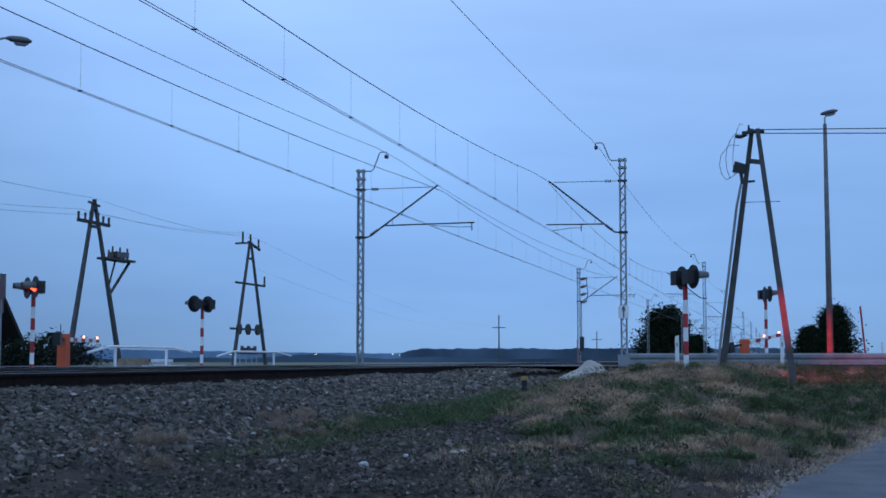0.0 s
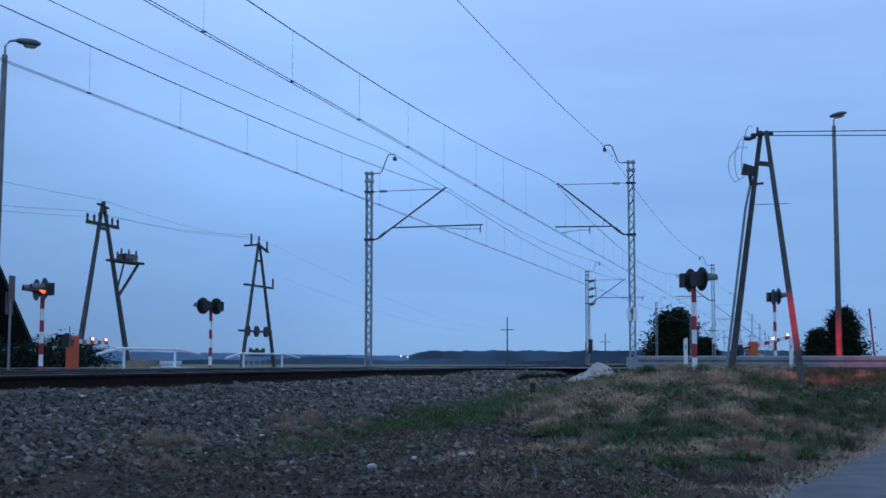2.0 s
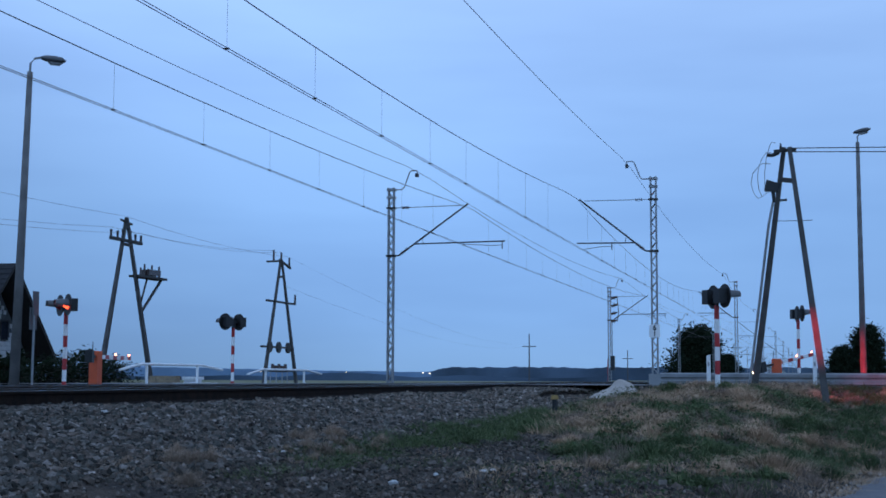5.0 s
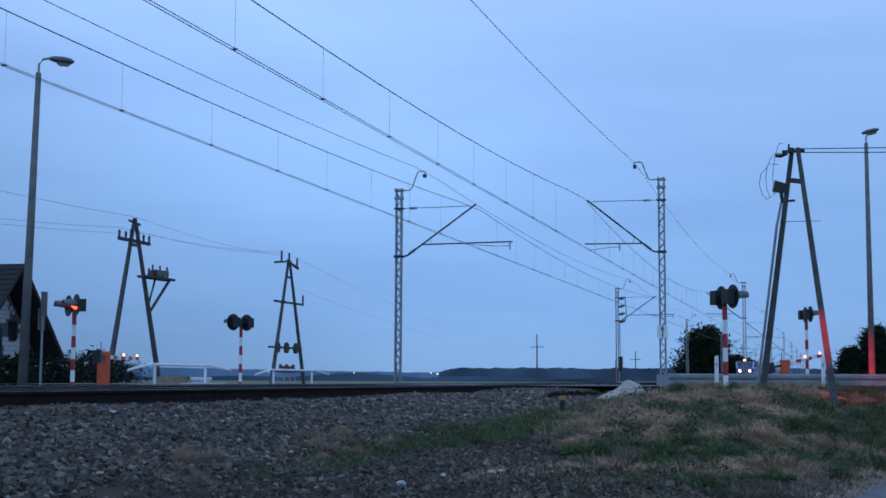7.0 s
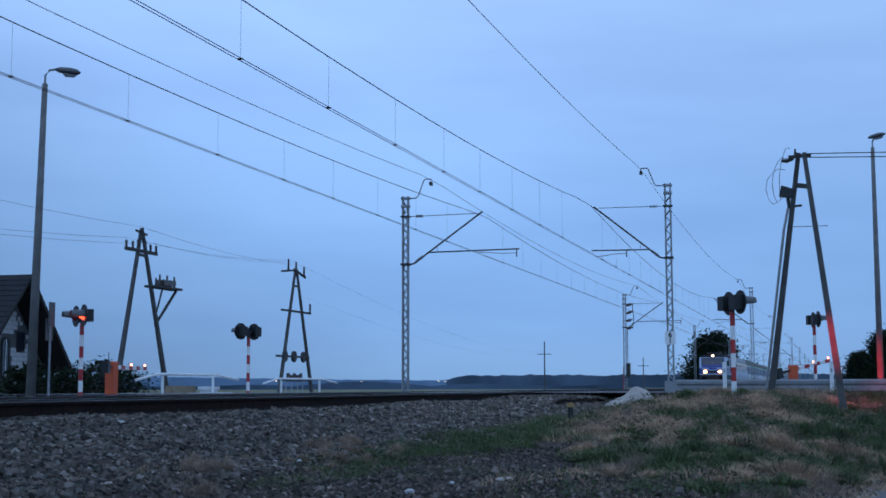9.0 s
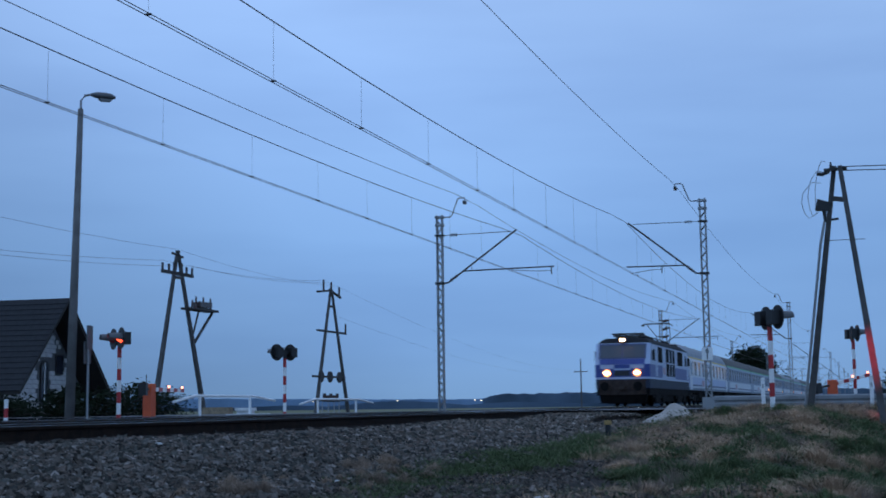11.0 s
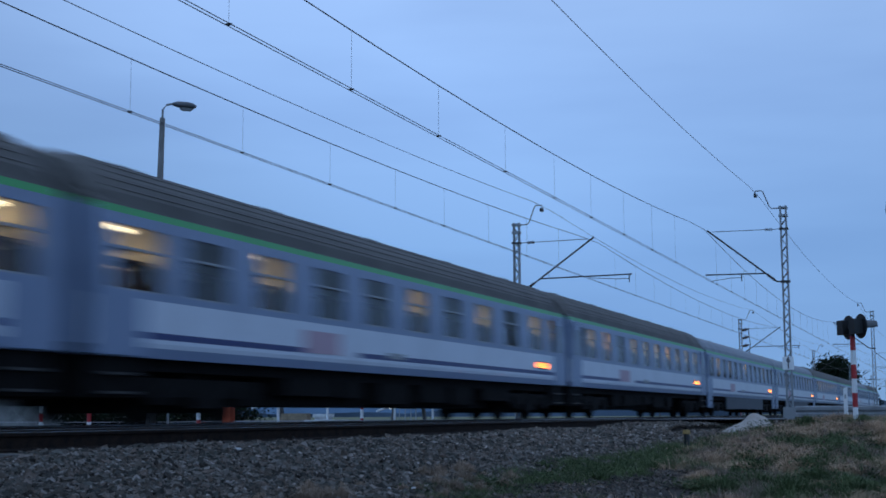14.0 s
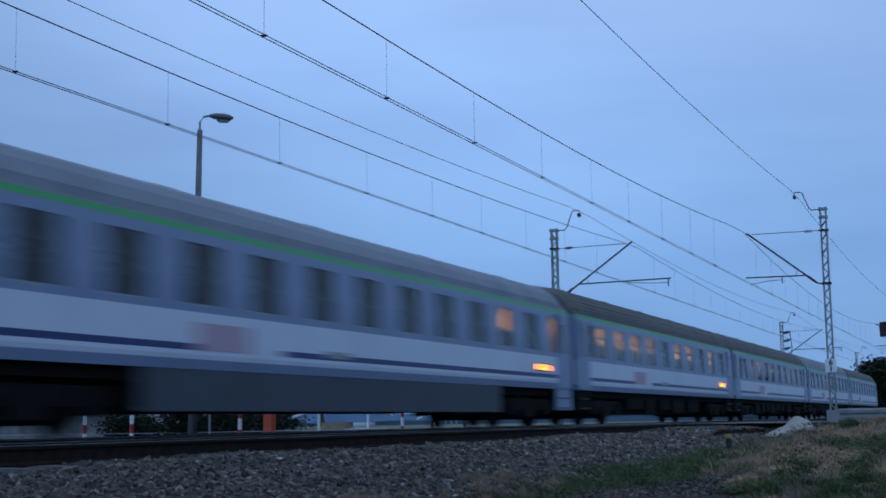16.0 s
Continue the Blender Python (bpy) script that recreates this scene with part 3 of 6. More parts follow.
for x, y in ((-2.55, 35.6), (0.14, 35.8)):
    dl = thing("delineator", "white plastic roadside delineator post", "delineator post", "delineators", at=(x, y, -0.2))
    part("post", Shape().add([(-0.05, -0.03, 0), (0.05, -0.03, 0), (0.05, 0.03, 0), (-0.05, 0.03, 0), (-0.05, -0.03, 0.96), (0.05, -0.03, 1.0), (0.05, 0.03, 1.0), (-0.05, 0.03, 0.96)], [(4, 5, 6, 7), (0, 1, 5, 4), (1, 2, 6, 5), (2, 3, 7, 6), (3, 0, 4, 7)]), WHITE, dl)
    part("reflector", Shape().box(-0.02, 0.02, -0.036, -0.031, 0.70, 0.80), GREY, dl, "dull reflector")

# ---------------------------------------------------------------- crossing signals and barriers
RED_LAMP = mat("red_signal_lamp", (0.5, 0.02, 0.01), 0.3, 0, 0.02, 5, emit=(1.0, 0.08, 0.03), strength=3.5)
WARM_LAMP = mat("warm_signal_lamp", (0.6, 0.3, 0.1), 0.3, 0, 0.02, 5, emit=(1.0, 0.35, 0.22), strength=4.0)


HOOD = mat("signal_hood_grey", (0.11, 0.113, 0.118), 0.5, 0.1, 0.1, 4.0)


def crossing_signal(x, y, z0, h, face, lit=True, gap=0.30, r=0.27):
    """A red and white post with two round backing discs and hooded lamps; face: the way (degrees) in which the lamps look."""
    s = thing("crossing_signal", "level crossing signal on a red and white striped post", "crossing signal", "crossing signals", at=(x, y, z0), turn=face)
    n = 7
    for k in range(n):
        z = h * k / n
        part("post_band", Shape().tube([(0, 0, z), (0, 0, h * (k + 1) / n)], 0.055, 12), RED if k % 2 == 0 else WHITE, s)
    # local +x is the way that the lamps face
    part("cross_bar", Shape().box(-0.04, 0.04, -gap - 0.05, gap + 0.05, h + 0.16, h + 0.24).box(-0.03, 0.03, -0.05, 0.05, h - 0.05, h + 0.2), BLACK, s)
    for sy in (-1, 1):
        disc = part("backing_disc", Shape().disc((0.06, sy * gap, h + 0.20), (1, 0, 0), r, 0.02, 24), BLACK, s, "black round backing disc")
        part("lamp_case", Shape().box(-0.15, 0.05, sy * gap - 0.13, sy * gap + 0.13, h + 0.04, h + 0.35), BLACK, disc)
        hood = Shape()
        N = 10
        for r0, r1 in ((0.14, 0.125),):
            vs, fs = [], []
            for k in range(N + 1):
                a = math.pi * (-0.12 + 1.24 * k / N)
                vs += [(0.07, sy * gap + r0 * math.cos(a), h + 0.20 + r0 * math.sin(a)), (0.40, sy * gap + r0 * 0.72 * math.cos(a), h + 0.22 + r0 * 0.72 * math.sin(a)),
                       (0.40, sy * gap + r1 * 0.72 * math.cos(a), h + 0.22 + r1 * 0.72 * math.sin(a)), (0.07, sy * gap + r1 * math.cos(a), h + 0.20 + r1 * math.sin(a))]
            for k in range(N):
                b = 4 * k
                fs += [(b, b + 4, b + 5, b + 1), (b + 2, b + 6, b + 7, b + 3), (b + 1, b + 5, b + 6, b + 2)]
            hood.add(vs, fs)
        part("hood", hood, HOOD, disc, "grey lamp hood")
        part("lens", Shape().tube([(0.07, sy * gap, h + 0.19), (0.12, sy * gap, h + 0.19), (0.17, sy * gap, h + 0.19)], 0.11, 16, 0.05), RED_LAMP if lit and sy > 0 else RED, disc, "red signal lens")
    return s


crossing_signal(-1.92, 29.5, -0.35, 2.10, 32, gap=0.26, r=0.26)
crossing_signal(-0.33, 46.0, -0.1, 2.25, 18, gap=0.27)
# the glow of the two hooded red lamps that face the waiting road
for place, aim, watts, cone in (((0.12, 46.15, 2.30), (1.95, 52.0, -1.3), 5000, 60), ((-1.25, 30.2, 1.80), (3.0, 35.2, -0.6), 600, 46)):
    ld = bpy.data.lights.new("signal_glow", "SPOT")
    ld.energy, ld.color, ld.spot_size, ld.spot_blend, ld.shadow_soft_size = watts, (1.0, 0.025, 0.05), radians(cone), 0.85, 0.08
    lo = new("signal_glow", ld)
    lo.matrix_basis = look(place, aim)
crossing_signal(-18.0, 39.8, -0.25, 2.0, 158, lit=False)
crossing_signal(-18.0, 29.7, -0.25, 2.0, 230)


def barrier(x, y, z0, h, end, label, bands=9, w=0.2):
    b = thing("crossing_barrier", label, "crossing barrier", "crossing barriers", at=(x, y, z0))
    part("cabinet", Shape().add([(-w, -w, 0), (w, -w, 0), (w, w, 0), (-w, w, 0), (-w, -w, h), (w, -w, h), (w, w, h), (-w, w, h), (-w * 0.9, -w * 0.9, h + 0.03), (w * 0.9, -w * 0.9, h + 0.03), (w * 0.9, w * 0.9, h + 0.03), (-w * 0.9, w * 0.9, h + 0.03)],
                                [(0, 1, 5, 4), (1, 2, 6, 5), (2, 3, 7, 6), (3, 0, 4, 7), (4, 5, 9, 8), (5, 6, 10, 9), (6, 7, 11, 10), (7, 4, 8, 11), (8, 9, 10, 11)]), ORANGE, b, "orange drive cabinet")
    d = Vector(end) - Vector((x, y, z0))
    start = Vector((0, 0, h - 0.12))
    for k in range(bands):
        part("boom_band", Shape().bar(start + (d - start) * (k / bands), start + (d - start) * ((k + 1) / bands), 0.07, 0.11), RED if k % 2 == 0 else WHITE, b)
    back = (start - d).normalized()
    part("counterweight", Shape().bar(start, start + back * 0.75, 0.07, 0.07).bar(start + back * 0.62, start + back * 0.85, 0.20, 0.34), BLACK, b, "black counterweight")
    for f in (0.55, 0.97):
        c = start + (d - start) * f + Vector((0, 0, 0.09))
        part("boom_lamp", Shape().disc(c, (0, 0, 1), 0.030, 0.07, 10), WARM_LAMP, b, "glowing boom lamp")
    part("aerial", Shape().tube([(-0.1, 0, h), (-0.1, 0, h + 0.28)], 0.012, 5), BLACK, b)
    return b


barrier(-18.6, 32.25, -0.3, 1.12, (-19.95, 36.6, 0.72), "orange barrier cabinet with a lowered red and white boom", w=0.125)
barrier(-1.03, 45.2, -0.1, 0.9, (0.12, 46.6, 1.0), "orange barrier cabinet with its boom part raised, beside the guard rail", 7, 0.16)

# white culvert railings beyond the tracks
for x, y0, y1, z in ((-19, 35.9, 39.3, 0.54), (-19, 44.9, 48.7, 0.45)):
    r = thing("culvert_railing", "low white tubular railing with sloping ends", "railing", "white railings", at=(x, y0, 0))
    w = y1 - y0
    part("top_rail", Shape().tube([(0, -1.6, z - 0.18), (0, -0.3, z), (0, w + 0.3, z), (0, w + 1.9, z - 0.14)], 0.04, 8), WHITE, r)
    for y in (0.0, w):
        part("post", Shape().tube([(0, y, -0.4), (0, y, z)], 0.045, 8), WHITE, r)
solo("culvert_slab", Shape().box(-19.4, -18.8, 38.4, 40.4, -0.35, -0.02), WHITE, "low pale concrete slab beside the railing", "slab")
DULL = mat("dull_zinc_sheet", (0.12, 0.125, 0.13), 0.7, 0.1, 0.1, 4.0)
sp = thing("sign_post", "grey roadside sign seen from behind on a steel post", "road sign", at=(-18.4, 28.9, -0.25))
part("post", Shape().tube([(0, 0, 0), (0, 0, 2.5)], 0.03, 8), STEEL, sp)
part("sign_panel", Shape().box(-0.03, -0.02, -0.16, 0.16, 1.55, 2.1).box(0.02, 0.05, -0.12, 0.12, 1.9, 2.5), DULL, sp, "unpainted back of a sign plate")
tm = thing("marker_post", "short black trackside marker post with a yellow cap", "marker post", at=(-4.2, 22.1, -0.6))
part("post", Shape().tube([(0, 0, -0.1), (0, 0, 0.42)], 0.048, 8), BLACK, tm)
part("cap", Shape().tube([(0, 0, 0.40), (0, 0, 0.47)], 0.07, 10, 0.055), mat("yellow_cap", (0.32, 0.20, 0.06), 0.7), tm, "faded yellow cap")
for x, y in ((-21.35, 27.75), (-19.6, 27.3)):
    mk = thing("bollard", "red and white marker post on a round base", "bollard", "bollards", at=(x, y, -0.3))
    for k in range(3):
        part("post_band", Shape().tube([(0, 0, 0.08 + 0.22 * k), (0, 0, 0.30 + 0.22 * k)], 0.05, 10), WHITE if k % 2 == 0 else RED, mk)
    part("base", Shape().tube([(0, 0, 0.0), (0, 0, 0.20)], 0.32, 14, 0.08), RED, mk, "pale red rubber base")

# ---------------------------------------------------------------- power poles beyond the tracks
pw, sd, tp = a_pole("power_pole", (-28.2, 49.0, -0.4), (-28.2, 54.0, -0.4), (-28.2, 51.15, 6.75), 0.175, "dark A-frame medium-voltage pole with a transformer platform")
part("crossarm", Shape().bar(tp + Vector((0, -1.35, -0.75)), tp + Vector((0, 1.35, -0.75)), 0.12, 0.14), DARK_STEEL, pw)
part("top_insulator", Shape().bar(tp + Vector((0, 0, -0.2)), tp + Vector((0, 0, 0.25)), 0.14, 0.14), DARK_STEEL, pw)
part("jumper_bar", Shape().bar(tp + Vector((0, -0.5, 0.1)), tp + Vector((0, 0.45, 0.0)), 0.08, 0.08), DARK_STEEL, pw)
for q in (-1.3, -0.75, -0.3, 0.35, 0.8, 1.3):
    part("insulator", Shape().tube([tp + Vector((0, q, -0.72)), tp + Vector((0, q, -0.40 + (0.12 if abs(q) < 0.5 else 0)))], 0.045, 8, 0.06), DARK_INSUL, pw)
q = Vector((0, 3.1, 4.95))
part("platform", Shape().bar(q + Vector((0, -0.1, 0)), q + Vector((0, 2.35, 0)), 0.6, 0.10).bar(q + Vector((0, 0.6, -1.5)), q + Vector((0, 2.3, -0.05)), 0.09, 0.09).bar(q + Vector((0, 0.5, -1.1)), q + Vector((0, 1.0, -0.05)), 0.06, 0.06), DARK_STEEL, pw, "steel switchgear platform")
sw = Shape()
for k in range(6):
    yk = 0.4 + 0.34 * k
    sw.tube([q + Vector((0, yk, 0.05)), q + Vector((0, yk, 0.40 + 0.18 * (k % 2)))], 0.065, 7, 0.04)
sw.bar(q + Vector((0, 0.8, 0.22)), q + Vector((0, 1.9, 0.25)), 0.4, 0.24)
part("switchgear", sw, INSUL, pw, "dark switch and insulators")

p2, sd, tp2 = a_pole("power_pole", (-31.0, 72.7, -0.5), (-31.0, 78.4, -0.5), (-31.0, 75.4, 7.3), 0.18, "grey A-frame pole with insulators and a switch rail near its foot")
for a, b in (((-2.2, -0.25), (0.2, 0.0)), ((-0.3, 0.02), (1.5, -0.35)), ((-2.2, -2.55), (2.4, -2.55)), ((-2.9, -5.3), (2.2, -5.3))):
    part("crossarm", Shape().bar(tp2 + Vector((0, *a)), tp2 + Vector((0, *b)), 0.11, 0.12), DARK_STEEL, p2)
for qy, qz, h in ((-1.2, -0.2, 0.75), (0.0, -0.1, 0.6), (1.3, -0.35, 0.65), (2.35, -2.5, 0.55)):
    part("insulator", Shape().tube([tp2 + Vector((0, qy, qz)), tp2 + Vector((0, qy, qz + h))], 0.07, 8, 0.06), INSUL, p2)
for qy in (-1.6, -0.2, 1.3):
    part("insulator_ring", Shape().disc(tp2 + Vector((0, qy, -5.3)), (1, 0, 0), 0.34, 0.12, 14, 0.34), DARK_STEEL, p2, "dark round insulator")
part("switch_rail", Shape().bar(tp2 + Vector((0, -2.6, -6.72)), tp2 + Vector((0, 2.3, -6.72)), 0.12, 0.10), DARK_STEEL, p2)
for qy in (-1.4, -0.5, 0.4, 1.2):
    part("earth_rod", Shape().tube([tp2 + Vector((0, qy, -6.72)), tp2 + Vector((0, qy * 1.05, -7.9))], 0.035, 6), GREY, p2, "thin grey conduit")
for k in range(5):
    part("bushing", Shape().tube([tp2 + Vector((0, -1.1 + 0.5 * k, -6.8)), tp2 + Vector((0, -1.1 + 0.5 * k, -6.3 - 0.1 * (k % 2)))], 0.13, 8, 0.10), INSUL, p2)
for k, (pa, pb) in enumerate((((-1.25, -0.3), (-1.2, 0.7)), ((1.25, -0.3), (0.0, 0.7)), ((0.0, 0.3), (1.3, 0.55)))):
    A = Vector((-28.2, 51.15 + pa[0], 6.75 + pa[1]))
    B = Vector((-31.0, 75.3 + pb[0], 7.1 + pb[1]))
    C = A + (A - B) * 2.2 + Vector((2.5, 0, 0.6))
    solo("power_line", Shape().tube([A.lerp(B, f) - Vector((0, 0, 1.1 * f * (1 - f))) for f in [i / 10 for i in range(11)]], 0.006, 5), WIRE, "thin overhead power line between the poles", "power line", "power lines")
    solo("power_line", Shape().tube([A.lerp(C, f) - Vector((0, 0, 3.0 * f * (1 - f))) for f in [i / 10 for i in range(11)]], 0.006, 5), WIRE, "thin overhead power line leaving the pole", "power line", "power lines")
for dz in (0.0, 0.45):
    A, B = Vector((-31.0, 76.6 - 2 * dz, 7.6 - 4 * dz)), Vector((-51.6, 250.0, 6.9 - dz))
    solo("power_line", Shape().tube([A.lerp(B, f) - Vector((0, 0, 7.0 * f * (1 - f))) for f in [i / 16 for i in range(17)]], 0.0045, 5), WIRE, "thin overhead power line across the field", "power line", "power lines")
for x, y, h in ((-51.6, 250, 9.3), (-43.3, 330, 7.8)):
    fp = thing("field_pole", "slim wooden pole with a crossarm in the field", "utility pole", "field poles", at=(x, y, -0.5))
    part("pole", Shape().tube([(0, 0, 0), (0, 0, h)], 0.16, 8, 0.1), OLD_CONCRETE, fp)
    part("crossarm", Shape().bar((-1.3, 0, h * 0.74), (1.3, 0, h * 0.74), 0.14, 0.14), DARK_STEEL, fp)

# pale heap beside the crossing
hp = Shape()
N = 26
vs, fs = [], []
for i in range(N):
    for j in range(N):
        u, v = 2 * i / (N - 1) - 1, 2 * j / (N - 1) - 1
        hgt = 0.45 * math.exp(-3.2 * ((u - 0.35) ** 2 + v * v)) + 0.12 * math.exp(-4 * ((u + 0.35) ** 2 + v * v)) + 0.05 * noise.noise(Vector((u * 3, v * 3, 0))) + 0.02 * noise.noise(Vector((u * 9, v * 9, 3)))
        x, y = -4.85 + u * 0.75, 34.0 + v * 1.0
        vs.append((x, y, float(ground_z(x, y)) + 0.03 + hgt * min(1, 3 * (1 - max(abs(u), abs(v))))- 0.06 * (max(abs(u), abs(v)) > 0.95)))
for i in range(N - 1):
    for j in range(N - 1):
        fs.append((i * N + j, (i + 1) * N + j, (i + 1) * N + j + 1, i * N + j + 1))
solo("gravel_heap", Shape().add(vs, fs), SAND, "small pale heap of sandy gravel beside the track", "gravel heap", smooth=True)

for x, y, dx, h, lbl in ((2.75, 44.0, -0.16, 2.0, "thin leaning red marker pole"), (3.25, 44.4, 0.0, 0.85, "short red and white marker post"), (0.62, 60.0, 0.0, 1.1, "short lit marker post far along the road")):
    mp = thing("road_marker", lbl + " beside the road", "marker post", "road markers", at=(x, y, -0.15))
    part("post_band", Shape().tube([(0, 0, 0), (dx * 0.5, 0, h * 0.5)], 0.03, 8), RED, mp)
    part("post_band", Shape().tube([(dx * 0.5, 0, h * 0.5), (dx, 0, h)], 0.03, 8), RED if dx else WHITE, mp)


# straw-coloured heap, built up from plain bars, and a well ring beside the far road
STRAW_HEAP = mat("heap_straw", (0.34, 0.25, 0.16), 0.9, 0, 0.2, 5.0, 0.2, 40)
stack = thing("straw_heap", "low straw-coloured heap beside the far road, built of stacked bars", "timber stack", at=(-25.6, 50.0, float(ground_surface(np.array(-25.6), np.array(50.0)))))
for k in range(20):
    i, j = k % 4, k // 4
    part("heap_bar", Shape().box(-0.62 + 0.04 * ((k * 7) % 3), 0.60 - 0.03 * ((k * 5) % 4), -0.32 + 0.16 * i, -0.18 + 0.16 * i, 0.145 * j, 0.145 * j + 0.138), STRAW_HEAP, stack)
zk = float(ground_surface(np.array(-22.9), np.array(47.0)))
well = thing("well_ring", "round whitewashed concrete well ring with a lid", "well ring", at=(-22.9, 47.0, zk))
part("ring", Shape().tube([(0, 0, -0.02), (0, 0, 0.38)], 0.34, 20), WHITE, well)
part("lid", Shape().tube([(0, 0, 0.38), (0, 0, 0.50)], 0.42, 20), WHITE, well)


# ---------------------------------------------------------------- house beyond the crossing
BLOCK = mat("white_blockwork", (0.52, 0.52, 0.52), 0.9, 0, 0.10, 3.0, 0.3)
JOINT = mat("dark_mortar", (0.10, 0.10, 0.10), 0.95, 0, 0.1, 5.0)
TILE = mat("dark_roof_tile", (0.017, 0.017, 0.020), 0.9, 0, 0.2, 4.0, 0.2)
# soffit wood darkened so that its colour carries the shade under the overhang
SOFFIT = mat("soffit_wood_and_shade", (0.02, 0.015, 0.013), 0.8, 0, 0.2, 4.0)
PANE = glass("window_glass", (0.02, 0.025, 0.035), 1.0)


def house():
    # the gable faces +y-ish (towards the crossing road); the ridge runs along local x away to the left
    h = thing("house", "unfinished white block house with a steep dark tiled roof", "house", at=(-42.6, 62.6, -0.6), turn=3)
    L, half, eave, ridge = 16.0, 4.35, 2.15, 6.85
    gab = part("gable_wall", Shape().add([(0, -half + 0.5, 0), (0, half - 0.5, 0), (0, half - 0.5, eave), (0, 0, ridge - 0.35), (0, -half + 0.5, eave), (-0.3, -half + 0.5, 0), (-0.3, half - 0.5, 0), (-0.3, half - 0.5, eave), (-0.3, 0, ridge - 0.35), (-0.3, -half + 0.5, eave)],
                                         [(0, 1, 2, 3, 4), (9, 8, 7, 6, 5), (0, 5, 6, 1), (1, 6, 7, 2), (4, 9, 5, 0)]), JOINT, h, "bare gable wall of white blocks")
    bm_ = mesh_of("block", Shape().box(0.004, 0.022, -0.29, 0.29, 0.01, 0.235), BLOCK)
    half_b = mesh_of("block_half", Shape().box(0.004, 0.022, -0.14, 0.14, 0.01, 0.235), BLOCK)
    row = 0
    z = 0.0
    while z < ridge - 0.9:
        w = half - 0.55 if z + 0.24 < eave else (half - 0.5) * (ridge - 0.45 - z - 0.24) / (ridge - 0.35 - eave)
        y = -w + (0.3 if row % 2 else 0.15)
        while y + 0.15 < w:
            me = bm_ if y + 0.3 < w and y - 0.3 > -w - 0.05 else half_b
            if not (-0.75 < y < 0.75 and 1.0 < z < 3.6) and not (0.9 < y < 2.0 and 2.6 < z < 4.0):
                o = new("block", me)
                o.location, o.parent = (0, y, z), gab
            y += 0.6 if me is bm_ else 0.3
        z += 0.245
        row += 1
    win = Shape()
    arc = [(-0.42, 1.05), (0.42, 1.05), (0.42, 3.1)] + [(0.42 * math.cos(a), 3.1 + 0.42 * math.sin(a)) for a in [math.pi * k / 8 for k in range(1, 8)]] + [(-0.42, 3.1)]
    n = len(arc)
    win.add([(0.03, y, z) for y, z in arc] + [(0.03, 0.72 * y, 2.2 + 0.9 * (z - 2.2)) for y, z in arc] + [(0.08, y, z) for y, z in arc] + [(0.08, 0.72 * y, 2.2 + 0.9 * (z - 2.2)) for y, z in arc],
            [(k, (k + 1) % n, 2 * n + (k + 1) % n, 2 * n + k) for k in range(n)] + [(2 * n + k, 2 * n + (k + 1) % n, 3 * n + (k + 1) % n, 3 * n + k) for k in range(n)])
    wn_ = part("window", win, BLACK, h, "tall arched window with a dark frame")
    part("pane", Shape().add([(0.045, 0.72 * y, 2.2 + 0.9 * (z - 2.2)) for y, z in arc], [tuple(range(n))]), PANE, wn_)
    part("glazing_bar", Shape().box(0.05, 0.075, -0.03, 0.03, 1.1, 3.4), WHITE, wn_)
    w2 = part("window", Shape().box(0.03, 0.07, 1.1, 1.9, 2.75, 3.85), BLACK, h, "dark square window opening")
    part("pane", Shape().box(0.072, 0.078, 1.18, 1.82, 2.83, 3.77), PANE, w2)
    part("side_wall", Shape().box(-L, -0.3, -half + 0.5, -half + 0.75, 0, eave), CONCRETE, h, "rough grey side wall")
    part("side_wall", Shape().box(-L, -0.3, half - 0.75, half - 0.5, 0, eave), BLOCK, h)
    part("back_wall", Shape().box(-L - 0.2, -L, -half + 0.5, half - 0.5, 0, eave), BLOCK, h)
    part("balcony", Shape().box(0.0, 1.2, -1.6, 1.9, 0.72, 0.9), JOINT, h, "dark concrete balcony slab")
    sl = Vector((0, half + 0.3, -(ridge - eave) * (half + 0.3) / half)).normalized()
    for s in (-1, 1):
        d = Vector((0, s * sl.y, sl.z))
        length = math.hypot(half + 0.3, (ridge - eave) * (half + 0.3) / half)
        r0 = Vector((0, 0, ridge))
        up = Vector((0, -s * sl.z, sl.y)) * 1.0
        roof = Shape()
        e = r0 + d * length
        roof.add([r0 + Vector((1.5, 0, 0)), e + Vector((1.5, 0, 0)), e + Vector((-L - 0.6, 0, 0)), r0 + Vector((-L - 0.6, 0, 0)),
                  r0 + Vector((1.5, 0, -0.22)), e + Vector((1.5, 0, -0.22)), e + Vector((-L - 0.6, 0, -0.22)), r0 + Vector((-L - 0.6, 0, -0.22))],
                 [(0, 1, 2, 3), (7, 6, 5, 4), (0, 4, 5, 1), (1, 5, 6, 2), (2, 6, 7, 3)])
        rf = part("roof", roof, SOFFIT, h, "steep dark tiled roof slope")
        rows = 17
        nrm = Vector((0, s * abs(sl.z), sl.y)).normalized()
        for k in range(rows):
            a = r0 + d * (length * k / rows)
            b = r0 + d * (length * (k + 1.12) / rows)
            t = Shape().add([a + nrm * 0.012 + Vector((1.53, 0, 0)), b + nrm * 0.045 + Vector((1.53, 0, 0)), b + nrm * 0.045 + Vector((-L - 0.62, 0, 0)), a + nrm * 0.012 + Vector((-L - 0.62, 0, 0)),
                             b + nrm * 0.005 + Vector((1.53, 0, 0)), b + nrm * 0.005 + Vector((-L - 0.62, 0, 0))], [(0, 1, 2, 3), (1, 4, 5, 2)])
            part("tile_course", t, TILE, rf)
    part("chimney", Shape().box(-6.4, -5.8, 0.7, 1.2, ridge - 1.2, ridge + 0.1), SOFFIT, h, "dark brick chimney")


house()

